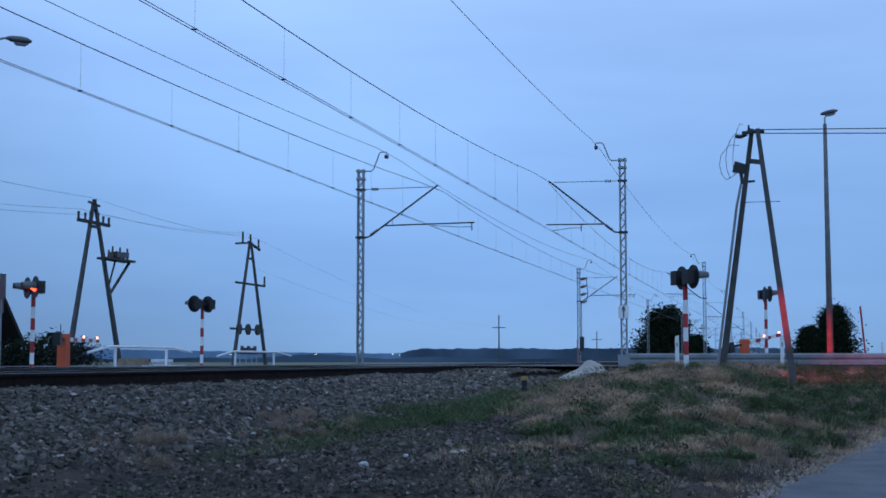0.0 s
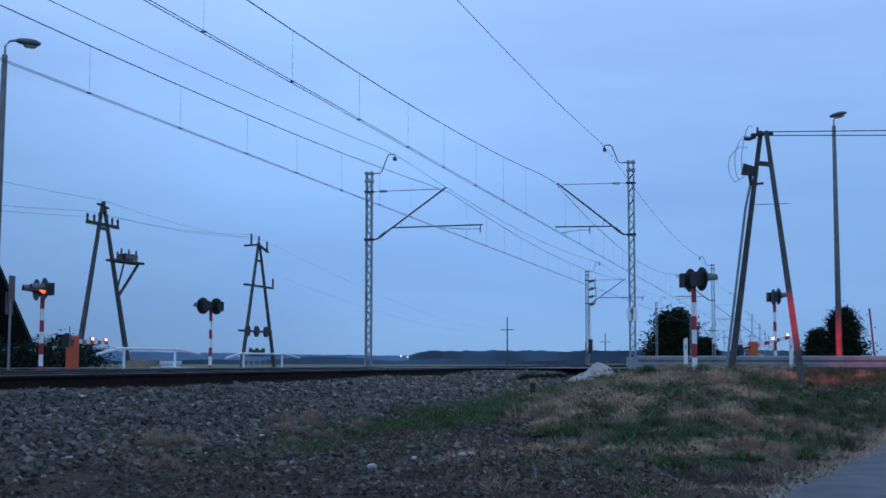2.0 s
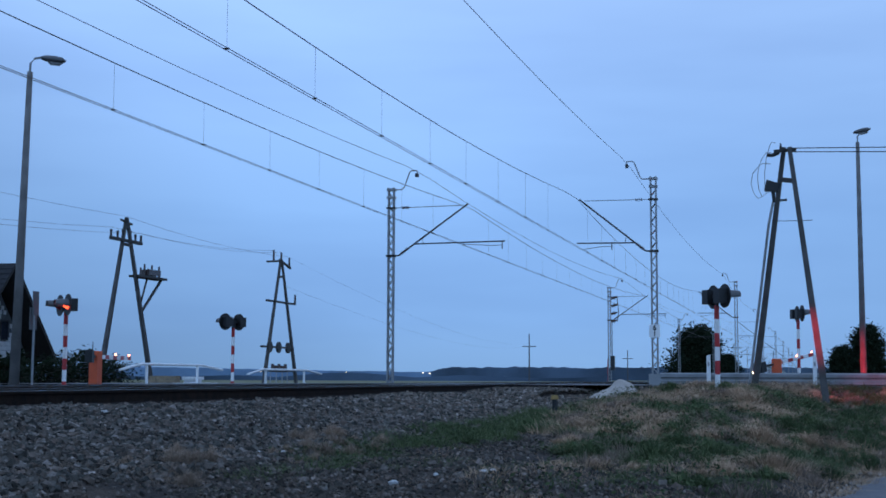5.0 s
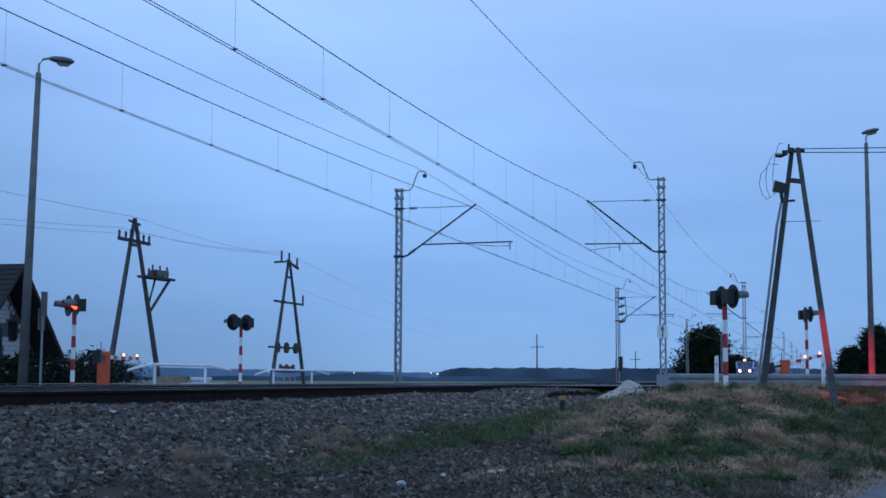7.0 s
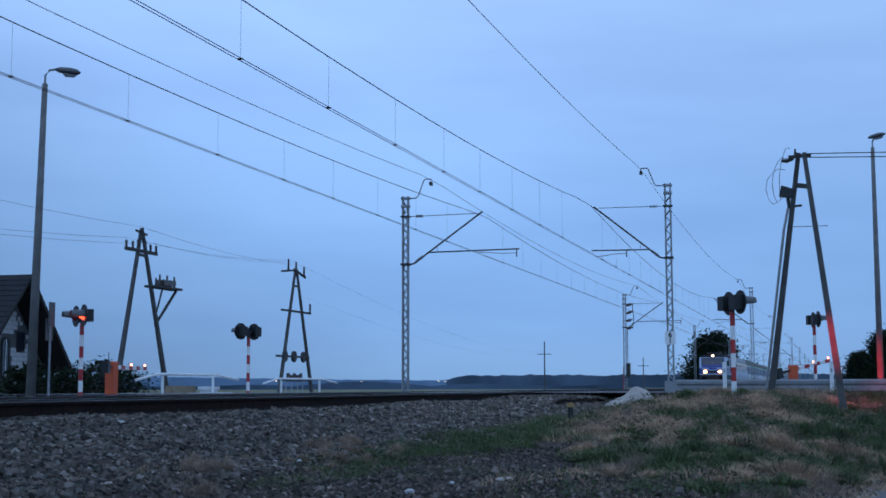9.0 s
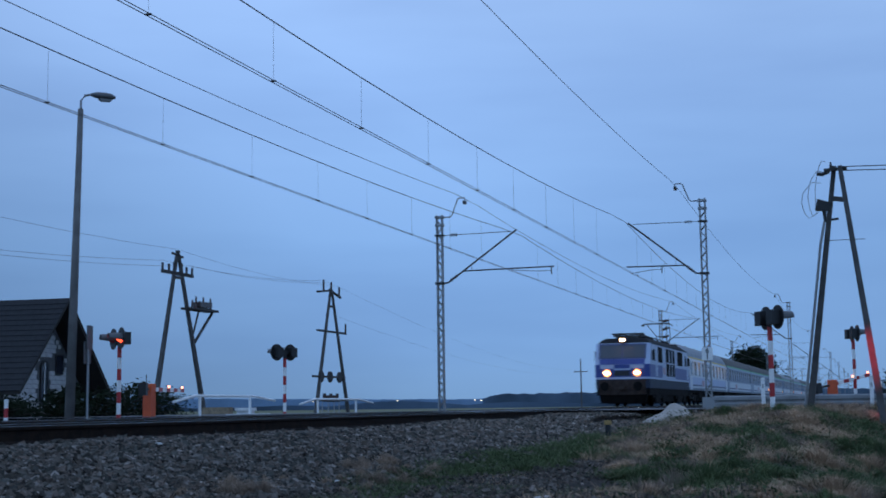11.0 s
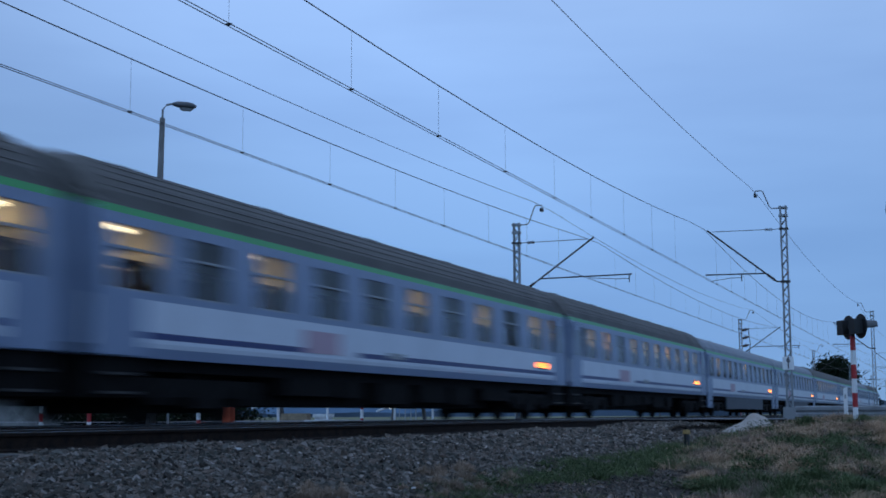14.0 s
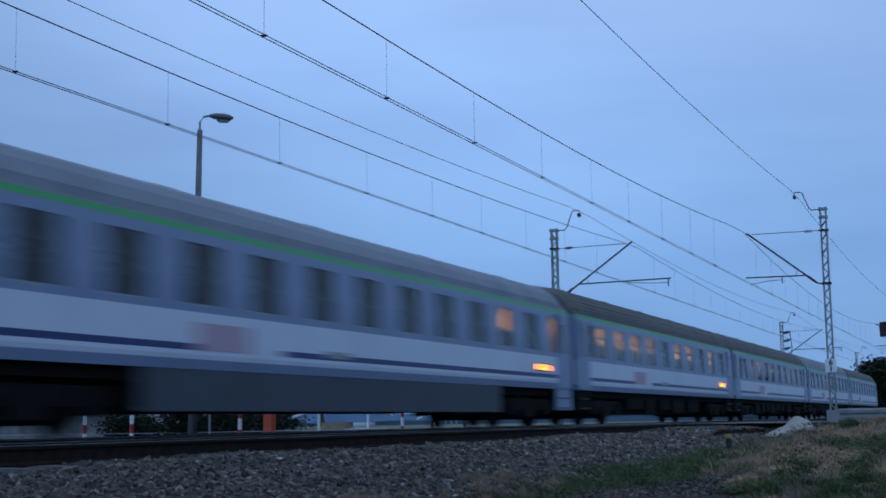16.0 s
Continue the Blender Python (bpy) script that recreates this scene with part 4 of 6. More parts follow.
# ---------------------------------------------------------------- vegetation
LEAF_DARK = mat("conifer_needles", (0.020, 0.030, 0.016), 0.9, 0, 0.3, 2.0, spec=0.08)
LEAF = mat("dull_green_leaves", (0.017, 0.026, 0.013), 0.85, 0, 0.3, 1.5, spec=0.08)
BARK = mat("dark_bark", (0.05, 0.04, 0.03), 0.95, 0, 0.2, 8, 0.5)
rng = np.random.default_rng(7)


def leaves_mesh(name, centres, size, material, up=0.5):
    """Many small leaf clumps: bent quads, each its own island."""
    n = len(centres)
    a, b = rng.normal(size=(n, 3)), rng.normal(size=(n, 3))
    a[:, 2] *= up
    a /= np.linalg.norm(a, axis=1)[:, None]
    b -= a * (a * b).sum(1)[:, None]
    b /= np.linalg.norm(b, axis=1)[:, None]
    s = size * rng.uniform(0.6, 1.3, (n, 1))
    c = np.asarray(centres)
    P = np.stack([c - a * s, c - b * s * 0.45, c + a * s, c + b * s * 0.45], 1).reshape(-1, 3)
    me = bpy.data.meshes.new(name)
    me.from_pydata(P.tolist(), [], np.arange(4 * n).reshape(-1, 4).tolist())
    me.materials.append(material)
    return me


def tree(name, x, y, z0, h, w, label, material, count=5000, conifer=False, size=0.22):
    t = thing(name, label, "tree", "trees", at=(x, y, z0))
    part("trunk", Shape().tube([(0, 0, 0), (0.05, 0, h * 0.5), (0, 0.05, h * 0.95)], 0.16 * h / 6, 8, 0.02), BARK, t)
    limbs = Shape()
    pts = []
    for k in range(22):
        f = 0.12 + 0.83 * k / 22
        a = 2.4 * k
        reach = (w / 2) * ((1 - f) ** 0.6 * 1.02 if conifer else (1 - (2 * f - 0.9) ** 2 * 0.7)) * random.uniform(0.7, 1.15)
        tip = Vector((reach * math.cos(a), reach * math.sin(a), h * f + (0.05 if conifer else 0.15) * reach))
        limbs.tube([(0, 0, h * f * 0.9), tip], 0.05 * (1 - f) + 0.015, 5, 0.01)
        m = count // 22
        q = rng.uniform(0.15, 1.0, m) ** 0.6
        spread = 0.16 * w * (1 - 0.5 * f)
        base = np.outer(q, np.array(tip)) + np.outer(1 - q, np.array([0, 0, h * f * 0.9]))
        pts.append(base + rng.normal(scale=(spread, spread, spread * 0.7), size=(m, 3)) * (0.4 + 0.6 * q[:, None]))
    part("limb", limbs, BARK, t)
    pts = np.concatenate(pts)
    pts = pts[pts[:, 2] > 0.05 * h]
    crown = new("crown", leaves_mesh("crown", pts, size, material))
    crown.parent = t
    return t


tree("conifer_tree", -19.2, 240, -0.5, 10.2, 10.5, "dark bushy conifer beyond the railway", LEAF_DARK, 22000, True, 0.30)
tree("conifer_tree", -13.4, 232, -0.5, 5.0, 5.0, "low dark conifer beside a taller one", LEAF_DARK, 8000, True, 0.24)
tree("conifer_tree", 7.2, 180, -0.5, 7.9, 6.2, "dark pointed conifer behind the road", LEAF_DARK, 18000, True, 0.20)
tree("conifer_tree", 4.0, 178, -0.5, 5.2, 4.2, "dark rounded conifer behind the road", LEAF_DARK, 10000, True, 0.18)
for k, (x, y, h, w) in enumerate(((-22.3, 33.6, 1.0, 1.2), (-23.0, 36.6, 0.95, 1.7), (-23.5, 39.2, 1.2, 2.4), (-23.8, 41.8, 1.0, 2.2), (-24.5, 37.6, 1.3, 0.9), (-26.0, 36.0, 0.75, 1.9), (-27.0, 38.0, 0.7, 2.2))):
    tree("garden_bush", x, y, -0.45, h + 0.2, w, "dark green garden bush beside the crossing", LEAF, 1800, False, 0.07)

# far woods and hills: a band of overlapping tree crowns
# bluish base colours: the haze of distance is painted into them
HAZED_WOOD = mat("far_woods", (0.10, 0.145, 0.21), 1.0, 0, 0.3, 0.02)
HAZED_HILL = mat("far_hills", (0.19, 0.29, 0.43), 1.0, 0, 0.2, 0.01)


def wood_band(name, y, x0, x1, hf, material, label, depth=60, stepx=3.0):
    xs_ = np.arange(x0, x1, stepx)
    s = Shape()
    top = [float(hf((x - x0) / (x1 - x0)) * (1 + 0.10 * noise.noise(Vector((x * 0.03, y, 0))) + 0.11 * noise.noise(Vector((x * 0.17, y, 5))) + 0.10 * noise.noise(Vector((x * 0.6, y, 9))))) for x in xs_]
    n = len(xs_)
    vs = [(x, y, -1) for x in xs_] + [(x, y, t) for x, t in zip(xs_, top)] + [(x, y + depth, t * 0.9) for x, t in zip(xs_, top)]
    fs = [(k, k + 1, n + k + 1, n + k) for k in range(n - 1)] + [(n + k, n + k + 1, 2 * n + k + 1, 2 * n + k) for k in range(n - 1)]
    s.add(vs, fs)
    return solo(name, s, material, label, "woods", kind="stuff")


wood_band("far_woods", 900, -256, 40, lambda u: 8.2 * min(1, (u + 0.02) * 14) ** 0.4, HAZED_WOOD, "dark line of distant woods", 60, 1.4)
wood_band("far_hills", 2200, -1900, 100, lambda u: 17 + 5 * math.sin(7 * u), HAZED_HILL, "line of distant wooded hills, painted haze blue", 200, 12.0)
wood_band("hedge_row", 420, -420, -60, lambda u: 1.5 * (0.35 + abs(math.sin(23 * u)) * abs(math.sin(9 * u + 1))), HAZED_WOOD, "broken hedge line across the fields", 6, 0.8)
WINDOW_LIGHT = mat("distant_lamp", (0.8, 0.6, 0.4), 0.5, 0, 0, 5, emit=(1.0, 0.75, 0.5), strength=5.0)
for x in (-940, -905, -780, -640, -628, -612, -604, -590, -560, -520, -430):
    solo("village_lamp", Shape().disc((x, 2199.8, 8 + (x % 7) * 0.7), (0, 1, 0), 0.6, 0.6, 8), WINDOW_LIGHT, "warm light of a distant village", "lamp", "village lamps")

# the surroundings lie turned a little against the railway's line
TURN = Matrix.Rotation(radians(0.183), 4, "Z")
RAILWAY = {"camera", "railway_track", "catenary_mast", "overhead_line", "earth_wire", "ground", "road", "crossing_road", "marker_post"}
for ob in list(scene.objects):
    if ob.parent is None and ob.name.split(".")[0] not in RAILWAY:
        ob.matrix_basis = TURN @ ob.matrix_basis


# ---------------------------------------------------------------- train
BODY = mat("coach_white_grey_paint", (0.57, 0.61, 0.68), 0.38, 0, 0.05, 1.2, 0.02, 20)
BODY_UP = mat("coach_light_blue_grey_paint", (0.185, 0.235, 0.345), 0.38, 0, 0.05, 1.2, 0.02, 20)
BRIGHT = mat("coach_fresh_white_paint", (0.60, 0.64, 0.72), 0.38, 0, 0.05, 1.2, 0.02, 20)
FRESH_ROOF = mat("coach_fresh_roof_grey", (0.25, 0.28, 0.32), 0.55, 0.0, 0.10, 1.0, 0.1, 12)
LILAC = mat("coach_lilac_blue_paint", (0.40, 0.46, 0.66), 0.38, 0, 0.05, 1.2, 0.02, 20)
ROOF = mat("coach_roof_grey", (0.20, 0.222, 0.25), 0.6, 0.0, 0.12, 1.0, 0.1, 12)
ROOF_BROWN = mat("coach_roof_grimy", (0.105, 0.095, 0.085), 0.7, 0.0, 0.15, 1.0, 0.1, 12)
BLUE = mat("blue_stripe_paint", (0.008, 0.019, 0.12), 0.4, 0, 0.05, 2.0)
LOCO_BLUE = mat("locomotive_blue_paint", (0.030, 0.052, 0.235), 0.4, 0, 0.08, 2.0)
LOCO_GREY = mat("locomotive_dark_grey", (0.031, 0.040, 0.066), 0.6, 0, 0.15, 1.5, spec=0.2)
LOCO_ROOF = mat("locomotive_roof_grime", (0.020, 0.020, 0.022), 0.85, 0, 0.15, 1.5, spec=0.15)
LOCO_PALE = mat("locomotive_pale_paint", (0.38, 0.45, 0.60), 0.4, 0, 0.06, 1.2)
GREEN = mat("green_stripe_paint", (0.02, 0.30, 0.07), 0.4, 0, 0.05, 2.0)
YELLOW = mat("yellow_stripe_paint", (0.55, 0.36, 0.03), 0.4, 0, 0.05, 2.0)
UNDER = mat("underframe_grime", (0.011, 0.010, 0.010), 0.9, 0.0, 0.2, 3.0, 0.2, spec=0.1)
SKIRT = mat("skirt_grey", (0.045, 0.053, 0.068), 0.6, 0, 0.1, 2.0)
CPANE = glass("coach_window_glass", (0.015, 0.02, 0.03), 0.48)
INSIDE = mat("compartment_panel", (0.58, 0.50, 0.39), 0.7, 0, 0.1, 3.0)
SEAT = mat("seat_cloth", (0.06, 0.045, 0.05), 0.9, 0, 0.15, 4.0)
CEIL_LAMP = mat("compartment_lamp", (0.9, 0.8, 0.6), 0.5, 0, 0, 3.0, emit=(1.0, 0.60, 0.28), strength=17.0)
CEIL_COOL = mat("corridor_lamp", (0.9, 0.9, 0.8), 0.5, 0, 0, 3.0, emit=(1.0, 0.86, 0.56), strength=7.5)
DISPLAY = mat("orange_display", (0.2, 0.05, 0.01), 0.4, 0, 0, 3.0, emit=(1.0, 0.22, 0.04), strength=6.0)
HEADLIGHT = mat("headlight_lens", (1, 0.9, 0.7), 0.2, 0, 0, 3.0, emit=(1.0, 0.42, 0.13), strength=150.0)
# this rim's emission stands in for the orange halo round each headlight
HALO_RIM = mat("headlight_halo_rim", (0.6, 0.45, 0.3), 0.3, 0.5, 0, 3.0, emit=(1.0, 0.30, 0.07), strength=2.2)
NOSE = mat("brown_brake_dust", (0.060, 0.042, 0.036), 0.8, 0, 0.25, 3.0, 0.2, spec=0.2)
SCREEN_SURROUND = mat("locomotive_dark_blue_surround", (0.045, 0.055, 0.13), 0.5, 0, 0.1, 2.0)
BRICK_RED = mat("faded_red_emblem", (0.45, 0.30, 0.35), 0.5, 0, 0.05, 3.0)


def bogie(parent, y, w=1.35):
    # the long inner box is a plain core, added to block light between the wheels
    b = part("bogie", Shape().box(-w + 0.3, w - 0.3, y - 0.3, y + 0.3, 0.5, 0.9).box(-0.68, 0.68, y - 1.6, y + 1.6, 0.18, 0.85), UNDER, parent)
    for s in (-1, 1):
        f = lambda p, q, *r: (min(s * p, s * q), max(s * p, s * q), *r)
        part("side_frame", Shape().box(*f(w - 0.30, w - 0.1, y - 1.75, y + 1.75, 0.42, 0.70)).box(*f(w - 0.22, w - 0.02, y - 1.5, y - 1.05, 0.30, 0.6)).box(*f(w - 0.22, w - 0.02, y + 1.05, y + 1.5, 0.30, 0.6)).box(*f(w - 0.2, w - 0.05, y - 0.45, y + 0.45, 0.25, 0.55)), UNDER, b)
    for q in (-1.25, 1.25):
        for s in (-1, 1):
            part("wheel", Shape().disc((s * 0.755, y + q, 0.46), (1, 0, 0), 0.46, 0.135, 24), UNDER, b)
    return b


def coach_section(z):
    """Half width of the body at height z."""
    return float(np.interp(z, [0.85, 1.2, 2.2, 3.05, 3.35, 3.6, 3.8, 3.95, 4.05], [1.36, 1.415, 1.42, 1.36, 1.29, 1.14, 0.93, 0.6, 0.0]))


def wall_piece(s, side, y0, y1, z0, z1, t=0.05):
    """A plate of the side wall that follows the body's section."""
    zs = [z0] + [z for z in (1.2, 2.2) if z0 < z < z1] + [z1]
    for a, b in zip(zs[:-1], zs[1:]):
        xa, xb = coach_section(a) * side, coach_section(b) * side
        ia, ib = xa - t * side, xb - t * side
        s.add([(xa, y0, a), (xa, y1, a), (xb, y1, b), (xb, y0, b), (ia, y0, a), (ia, y1, a), (ib, y1, b), (ib, y0, b)],
              [(0, 1, 2, 3), (7, 6, 5, 4), (0, 4, 5, 1), (3, 2, 6, 7), (0, 3, 7, 4), (1, 5, 6, 2)])


def coach(label, length, windows, lit, stripe, roof_mat, skirt=False, display=False, upper=None, seed=0, lower_mat=None):
    """windows: (middle, width) along the coach from its leading end; lit: indices of lighted windows. Local y = 0 is the leading end."""
    c = thing("passenger_coach", label, "railway coach", "coaches of the train")
    L = length - 0.55
    y0, y1 = 0.28, 0.28 + L
    ZB, ZT = 1.93, 2.88
    up_mat = upper or BODY_UP
    edges = sorted([(m - w / 2, m + w / 2) for m, w in windows])
    for side in (-1, 1):
        lower, top = Shape(), Shape()
        sill = Shape()
        wall_piece(sill, side, y0, y1, 1.13, 1.26)
        apron = Shape()
        wall_piece(apron, side, y0, y1, 0.98, 1.13)
        wall_piece(lower, side, y0, y1, 1.36, ZB - 0.10)
        wall_piece(top, side, y0, y1, ZB - 0.10, ZB)
        wall_piece(top, side, y0, y1, ZT, 3.04)
        a = y0
        for w0, w1 in edges:
            wall_piece(top, side, a, w0, ZB, ZT)
            a = w1
        wall_piece(top, side, a, y1, ZB, ZT)
        low = part("lower_side", lower, lower_mat or BODY, c, "pale lower side panels")
        upr = part("window_band", top, up_mat, c, "blue-grey window band")
        part("sill_panel", sill, BODY, low, "white sill panel")
        part("apron_panel", apron, BODY_UP, low, "blue-grey apron panel")
        st = Shape()
        wall_piece(st, side, y0 + 1.3, y0 + L * 0.27, 1.26, 1.36)
        wall_piece(st, side, y0 + L * 0.37, y1 - 1.3, 1.26, 1.36)
        part("waist_stripe", st, BLUE, low, "dark blue stripe")
        for ya, yb in ((y0, y0 + 1.3), (y0 + L * 0.27, y0 + L * 0.37), (y1 - 1.3, y1)):
            gap = Shape()
            wall_piece(gap, side, ya, yb, 1.26, 1.36)
            part("stripe_gap", gap, lower_mat or BODY, low)
        for ya, yb in ((y0 + 0.02, y0 + 1.28), (y1 - 1.28, y1 - 0.02)):
            part("vestibule_panel", Shape().box(side * 1.4225 - 0.006, side * 1.4225 + 0.006, ya, yb, 1.0, 1.9), up_mat, c, "plain vestibule panel")
            if skirt:
                part("door_apron", Shape().box(side * 1.36 - 0.03, side * 1.36 + 0.03, ya, yb, 0.42, 1.0), up_mat, c, "blue-grey apron under the door")
    gs = Shape()
    for side in (-1, 1):
        for a, b in ((3.04, 3.15),):
            wall_piece(gs, side, y0, y1, a, b)
    part("class_stripe", gs, stripe, upr, "coloured stripe under the roof")
    zs = [3.12, 3.2, 3.35, 3.6, 3.8, 3.95, 4.05]
    ring = [(coach_section(z) + (0.0 if z > 3.12 else -0.0), z) for z in zs]
    ring = [(x - 0.012 if z < 3.25 else x, z) for x, z in ring]
    prof = [(x, z) for x, z in ring] + [(-x, z) for x, z in reversed(ring[:-1])]
    roof = Shape()
    n = len(prof)
    vs = []
    for yy_, k, dz in ((y0 + 0.0, 0.90, -0.12), (y0 + 0.55, 1.0, 0.0), (y1 - 0.55, 1.0, 0.0), (y1, 0.90, -0.12)):
        vs += [(x * (k if z > 3.3 else 1), yy_, 3.12 + (z - 3.12) * (0.88 if skirt else 1.0) + dz * (z - 3.12) / 0.93) for x, z in prof]
    fs = [(i * n + k, i * n + k + 1, (i + 1) * n + k + 1, (i + 1) * n + k) for i in range(3) for k in range(n - 1)]
    fs += [tuple(range(n)), tuple(reversed(range(3 * n, 4 * n)))]
    roof.add(vs, [tuple(reversed(f)) for f in fs])
    rf = part("roof", roof, roof_mat, c, "grimy ribbed roof")
    ribs = Shape()
    for side in (-1, 1):
        for z in (3.42, 3.55, 3.68, 3.80, 3.90):
            x = coach_section(z) * side
            ribs.tube([(x, y0 + 0.6, z), (x, y1 - 0.6, z)], 0.014, 4)
    if not skirt:
        part("roof_ribs", ribs, roof_mat, rf)
    for k in range(5):
        yv = y0 + L * (k + 0.5) / 5
        part("roof_vent", Shape().box(-0.30, 0.30, yv - 0.25, yv + 0.25, 3.9, 4.07 if not skirt else 3.96), ROOF_BROWN, rf)
    # ends, floor, inner wall
    for ye in (y0, y1 - 0.06):
        part("end_wall", Shape().box(-1.36, 1.36, ye, ye + 0.06, 0.98, 3.12), up_mat, c)
    for ye in (-0.02, y1):
        part("gangway", Shape().box(-0.75, 0.75, ye, ye + 0.30, 1.15, 3.5), UNDER, c, "black rubber gangway bellows")
    part("floor", Shape().box(-1.36, 1.36, y0, y1, 0.98, 1.15), UNDER, c)
    part("inner_ceiling", Shape().box(-1.3, 1.3, y0 + 0.1, y1 - 0.1, 2.98, 3.03), INSIDE, c)
    part("corridor_wall", Shape().box(-0.10, -0.05, y0 + 0.1, y1 - 0.1, 1.15, 2.98), INSIDE, c)
    bulk, warm, cool = Shape(), Shape(), Shape()
    ws = sorted(windows)
    for (a, wa), (b, wb) in zip(ws[:-1], ws[1:]):
        m = (a + wa / 2 + b - wb / 2) / 2
        bulk.box(-0.05, 1.33, m - 0.025, m + 0.025, 1.15, 2.98)
    for m in (ws[0][0] - ws[0][1] / 2 - 0.1, ws[-1][0] + ws[-1][1] / 2 + 0.1):
        bulk.box(-0.05, 1.33, m - 0.025, m + 0.025, 1.15, 2.98)
    part("compartment_wall", bulk, INSIDE, c)
    for i, (m, w) in enumerate(ws):
        for side in (-1, 1):
            x = coach_section(2.4) * side
            p = part("window_pane", Shape().add([(coach_section(ZB) * side - 0.03 * side, m - w / 2, ZB), (coach_section(ZB) * side - 0.03 * side, m + w / 2, ZB), (coach_section(ZT) * side - 0.03 * side, m + w / 2, ZT), (coach_section(ZT) * side - 0.03 * side, m - w / 2, ZT)], [(0, 1, 2, 3)]), CPANE, upr)
            if side > 0:
                fr = Shape()
                fr.box(x - 0.045, x - 0.012, m - w / 2, m + w / 2, ZB, ZB + 0.03)
                if not skirt:
                    fr.box(x - 0.035, x + 0.004, m - w / 2, m + w / 2, 2.52, 2.56)
                for q in (-1, 1):
                    fr.box(x - 0.045, x - 0.012, m + q * (w / 2 - 0.02) - 0.02, m + q * (w / 2 - 0.02) + 0.02, ZB, ZT)
                part("window_frame", fr, GREY, p)
        if i in lit:
            (warm if seed in (0, 5, 6) or (i + seed) % 5 == 0 else cool).box(0.20, 0.80, m - w * 0.42, m + w * 0.42, 2.93, 2.97)
    racks = Shape()
    for i, (m, w) in enumerate(ws):
        racks.box(0.55, 0.95, m - w * 0.5, m + w * 0.5, 2.60, 2.64).box(0.75, 1.2, m - w * 0.45, m + w * 0.45, 2.36, 2.42)
        if w > 0.8:
            racks.box(0.2, 1.3, m - w * 0.5 - 0.12, m - w * 0.5 + 0.06, 1.15, 2.35).box(0.2, 1.3, m + w * 0.5 - 0.06, m + w * 0.5 + 0.12, 1.15, 2.35)
    part("seats_and_racks", racks, SEAT, c, "dark seats and luggage racks")
    if warm.v:
        part("compartment_lamp", warm, CEIL_LAMP, c, "warm glowing ceiling lamp")
    if cool.v:
        part("corridor_lamp", cool, CEIL_COOL, c, "pale glowing ceiling lamp")
    # doors at both ends
    for yd in (y0 + 0.75, y1 - 0.75):
        if any(abs(m - yd) < 0.42 + w / 2 for m, w in windows if w > 0.8):
            continue
        d = part("door", Shape().box(1.375, 1.425, yd - 0.42, yd + 0.42, 1.05, 2.98), up_mat, c)
        part("door_window", Shape().box(1.426, 1.432, yd - 0.22, yd + 0.22, 1.95, 2.75), PANE, d)
        part("door_gap", Shape().box(1.42, 1.428, yd - 0.45, yd - 0.425, 1.0, 3.0).box(1.42, 1.428, yd + 0.425, yd + 0.45, 1.0, 3.0), UNDER, d)
    part("emblem", Shape().box(1.421, 1.427, y0 + L * 0.27, y0 + L * 0.27 + 1.5, 1.27, 1.68), BRICK_RED, low, "faded red operator plate")
    part("side_plate", Shape().box(1.421, 1.427, y0 + L * 0.43, y0 + L * 0.43 + 0.9, 1.30, 1.42), GREY, low)
    if display:
        dsp = part("display", Shape().box(1.42, 1.435, y1 - 3.1, y1 - 1.9, 1.42, 1.62), BLACK, low, "black destination display")
        bars = Shape()
        for k in range(5):
            bars.box(1.436, 1.440, y1 - 3.06 + 0.23 * k, y1 - 2.90 + 0.23 * k, 1.45, 1.51).box(1.436, 1.440, y1 - 3.06 + 0.23 * k, y1 - 2.96 + 0.23 * k, 1.51, 1.56).box(1.436, 1.440, y1 - 3.04 + 0.23 * k, y1 - 2.90 + 0.23 * k, 1.56, 1.59)
        part("display_bars", bars, DISPLAY, dsp, "glowing orange bars")
    # underframe
    part("underframe", Shape().box(-1.2, 1.2, y0 + 0.3, y1 - 0.3, 0.80, 0.98), UNDER, c)
    rnd = random.Random(seed)
    yb = y0 + 6.0
    while yb < y1 - 6.5:
        w = rnd.uniform(0.9, 2.2)
        part("equipment_case", Shape().box(0.5, 1.25, yb, yb + w, rnd.uniform(0.30, 0.5), 0.80), UNDER, c)
        yb += w + rnd.uniform(0.2, 0.9)
    if not skirt:
        part("equipment_box", Shape().box(-0.95, 0.95, y0 + 5.7, y1 - 6.2, 0.30, 0.82), UNDER, c)
    if skirt:
        part("skirt", Shape().box(1.30, 1.37, y0 + 5.6, y1 - 5.6, 0.36, 0.98).box(-1.37, -1.30, y0 + 5.6, y1 - 5.6, 0.36, 0.98), SKIRT, c, "grey equipment skirt")
    for yd in (y0 + 0.75, y1 - 0.75):
        part("step_box", Shape().box(-1.32, 1.32, yd - 0.62, yd + 0.62, 0.40, 0.98), UNDER, c)
        for z in (0.45, 0.72):
            part("step", Shape().box(1.2, 1.42, yd - 0.35, yd + 0.35, z, z + 0.035), DARK_STEEL, c)
    for yb in (y0 + 3.3, y1 - 3.3):
        bogie(c, yb)
    for yb, s in ((y0, -1), (y1, 1)):
        for x in (-0.875, 0.875):
            part("buffer", Shape().tube([(x, yb, 1.06), (x, yb + s * 0.26, 1.06)], 0.09, 10).disc((x, yb + s * 0.27, 1.06), (0, 1, 0), 0.22, 0.03, 14), UNDER, c)
    return c


GRILLES = ((3.0, 4.6, 2.38, 3.22), (6.0, 9.45, 1.66, 3.22), (10.7, 12.9, 2.38, 3.22))


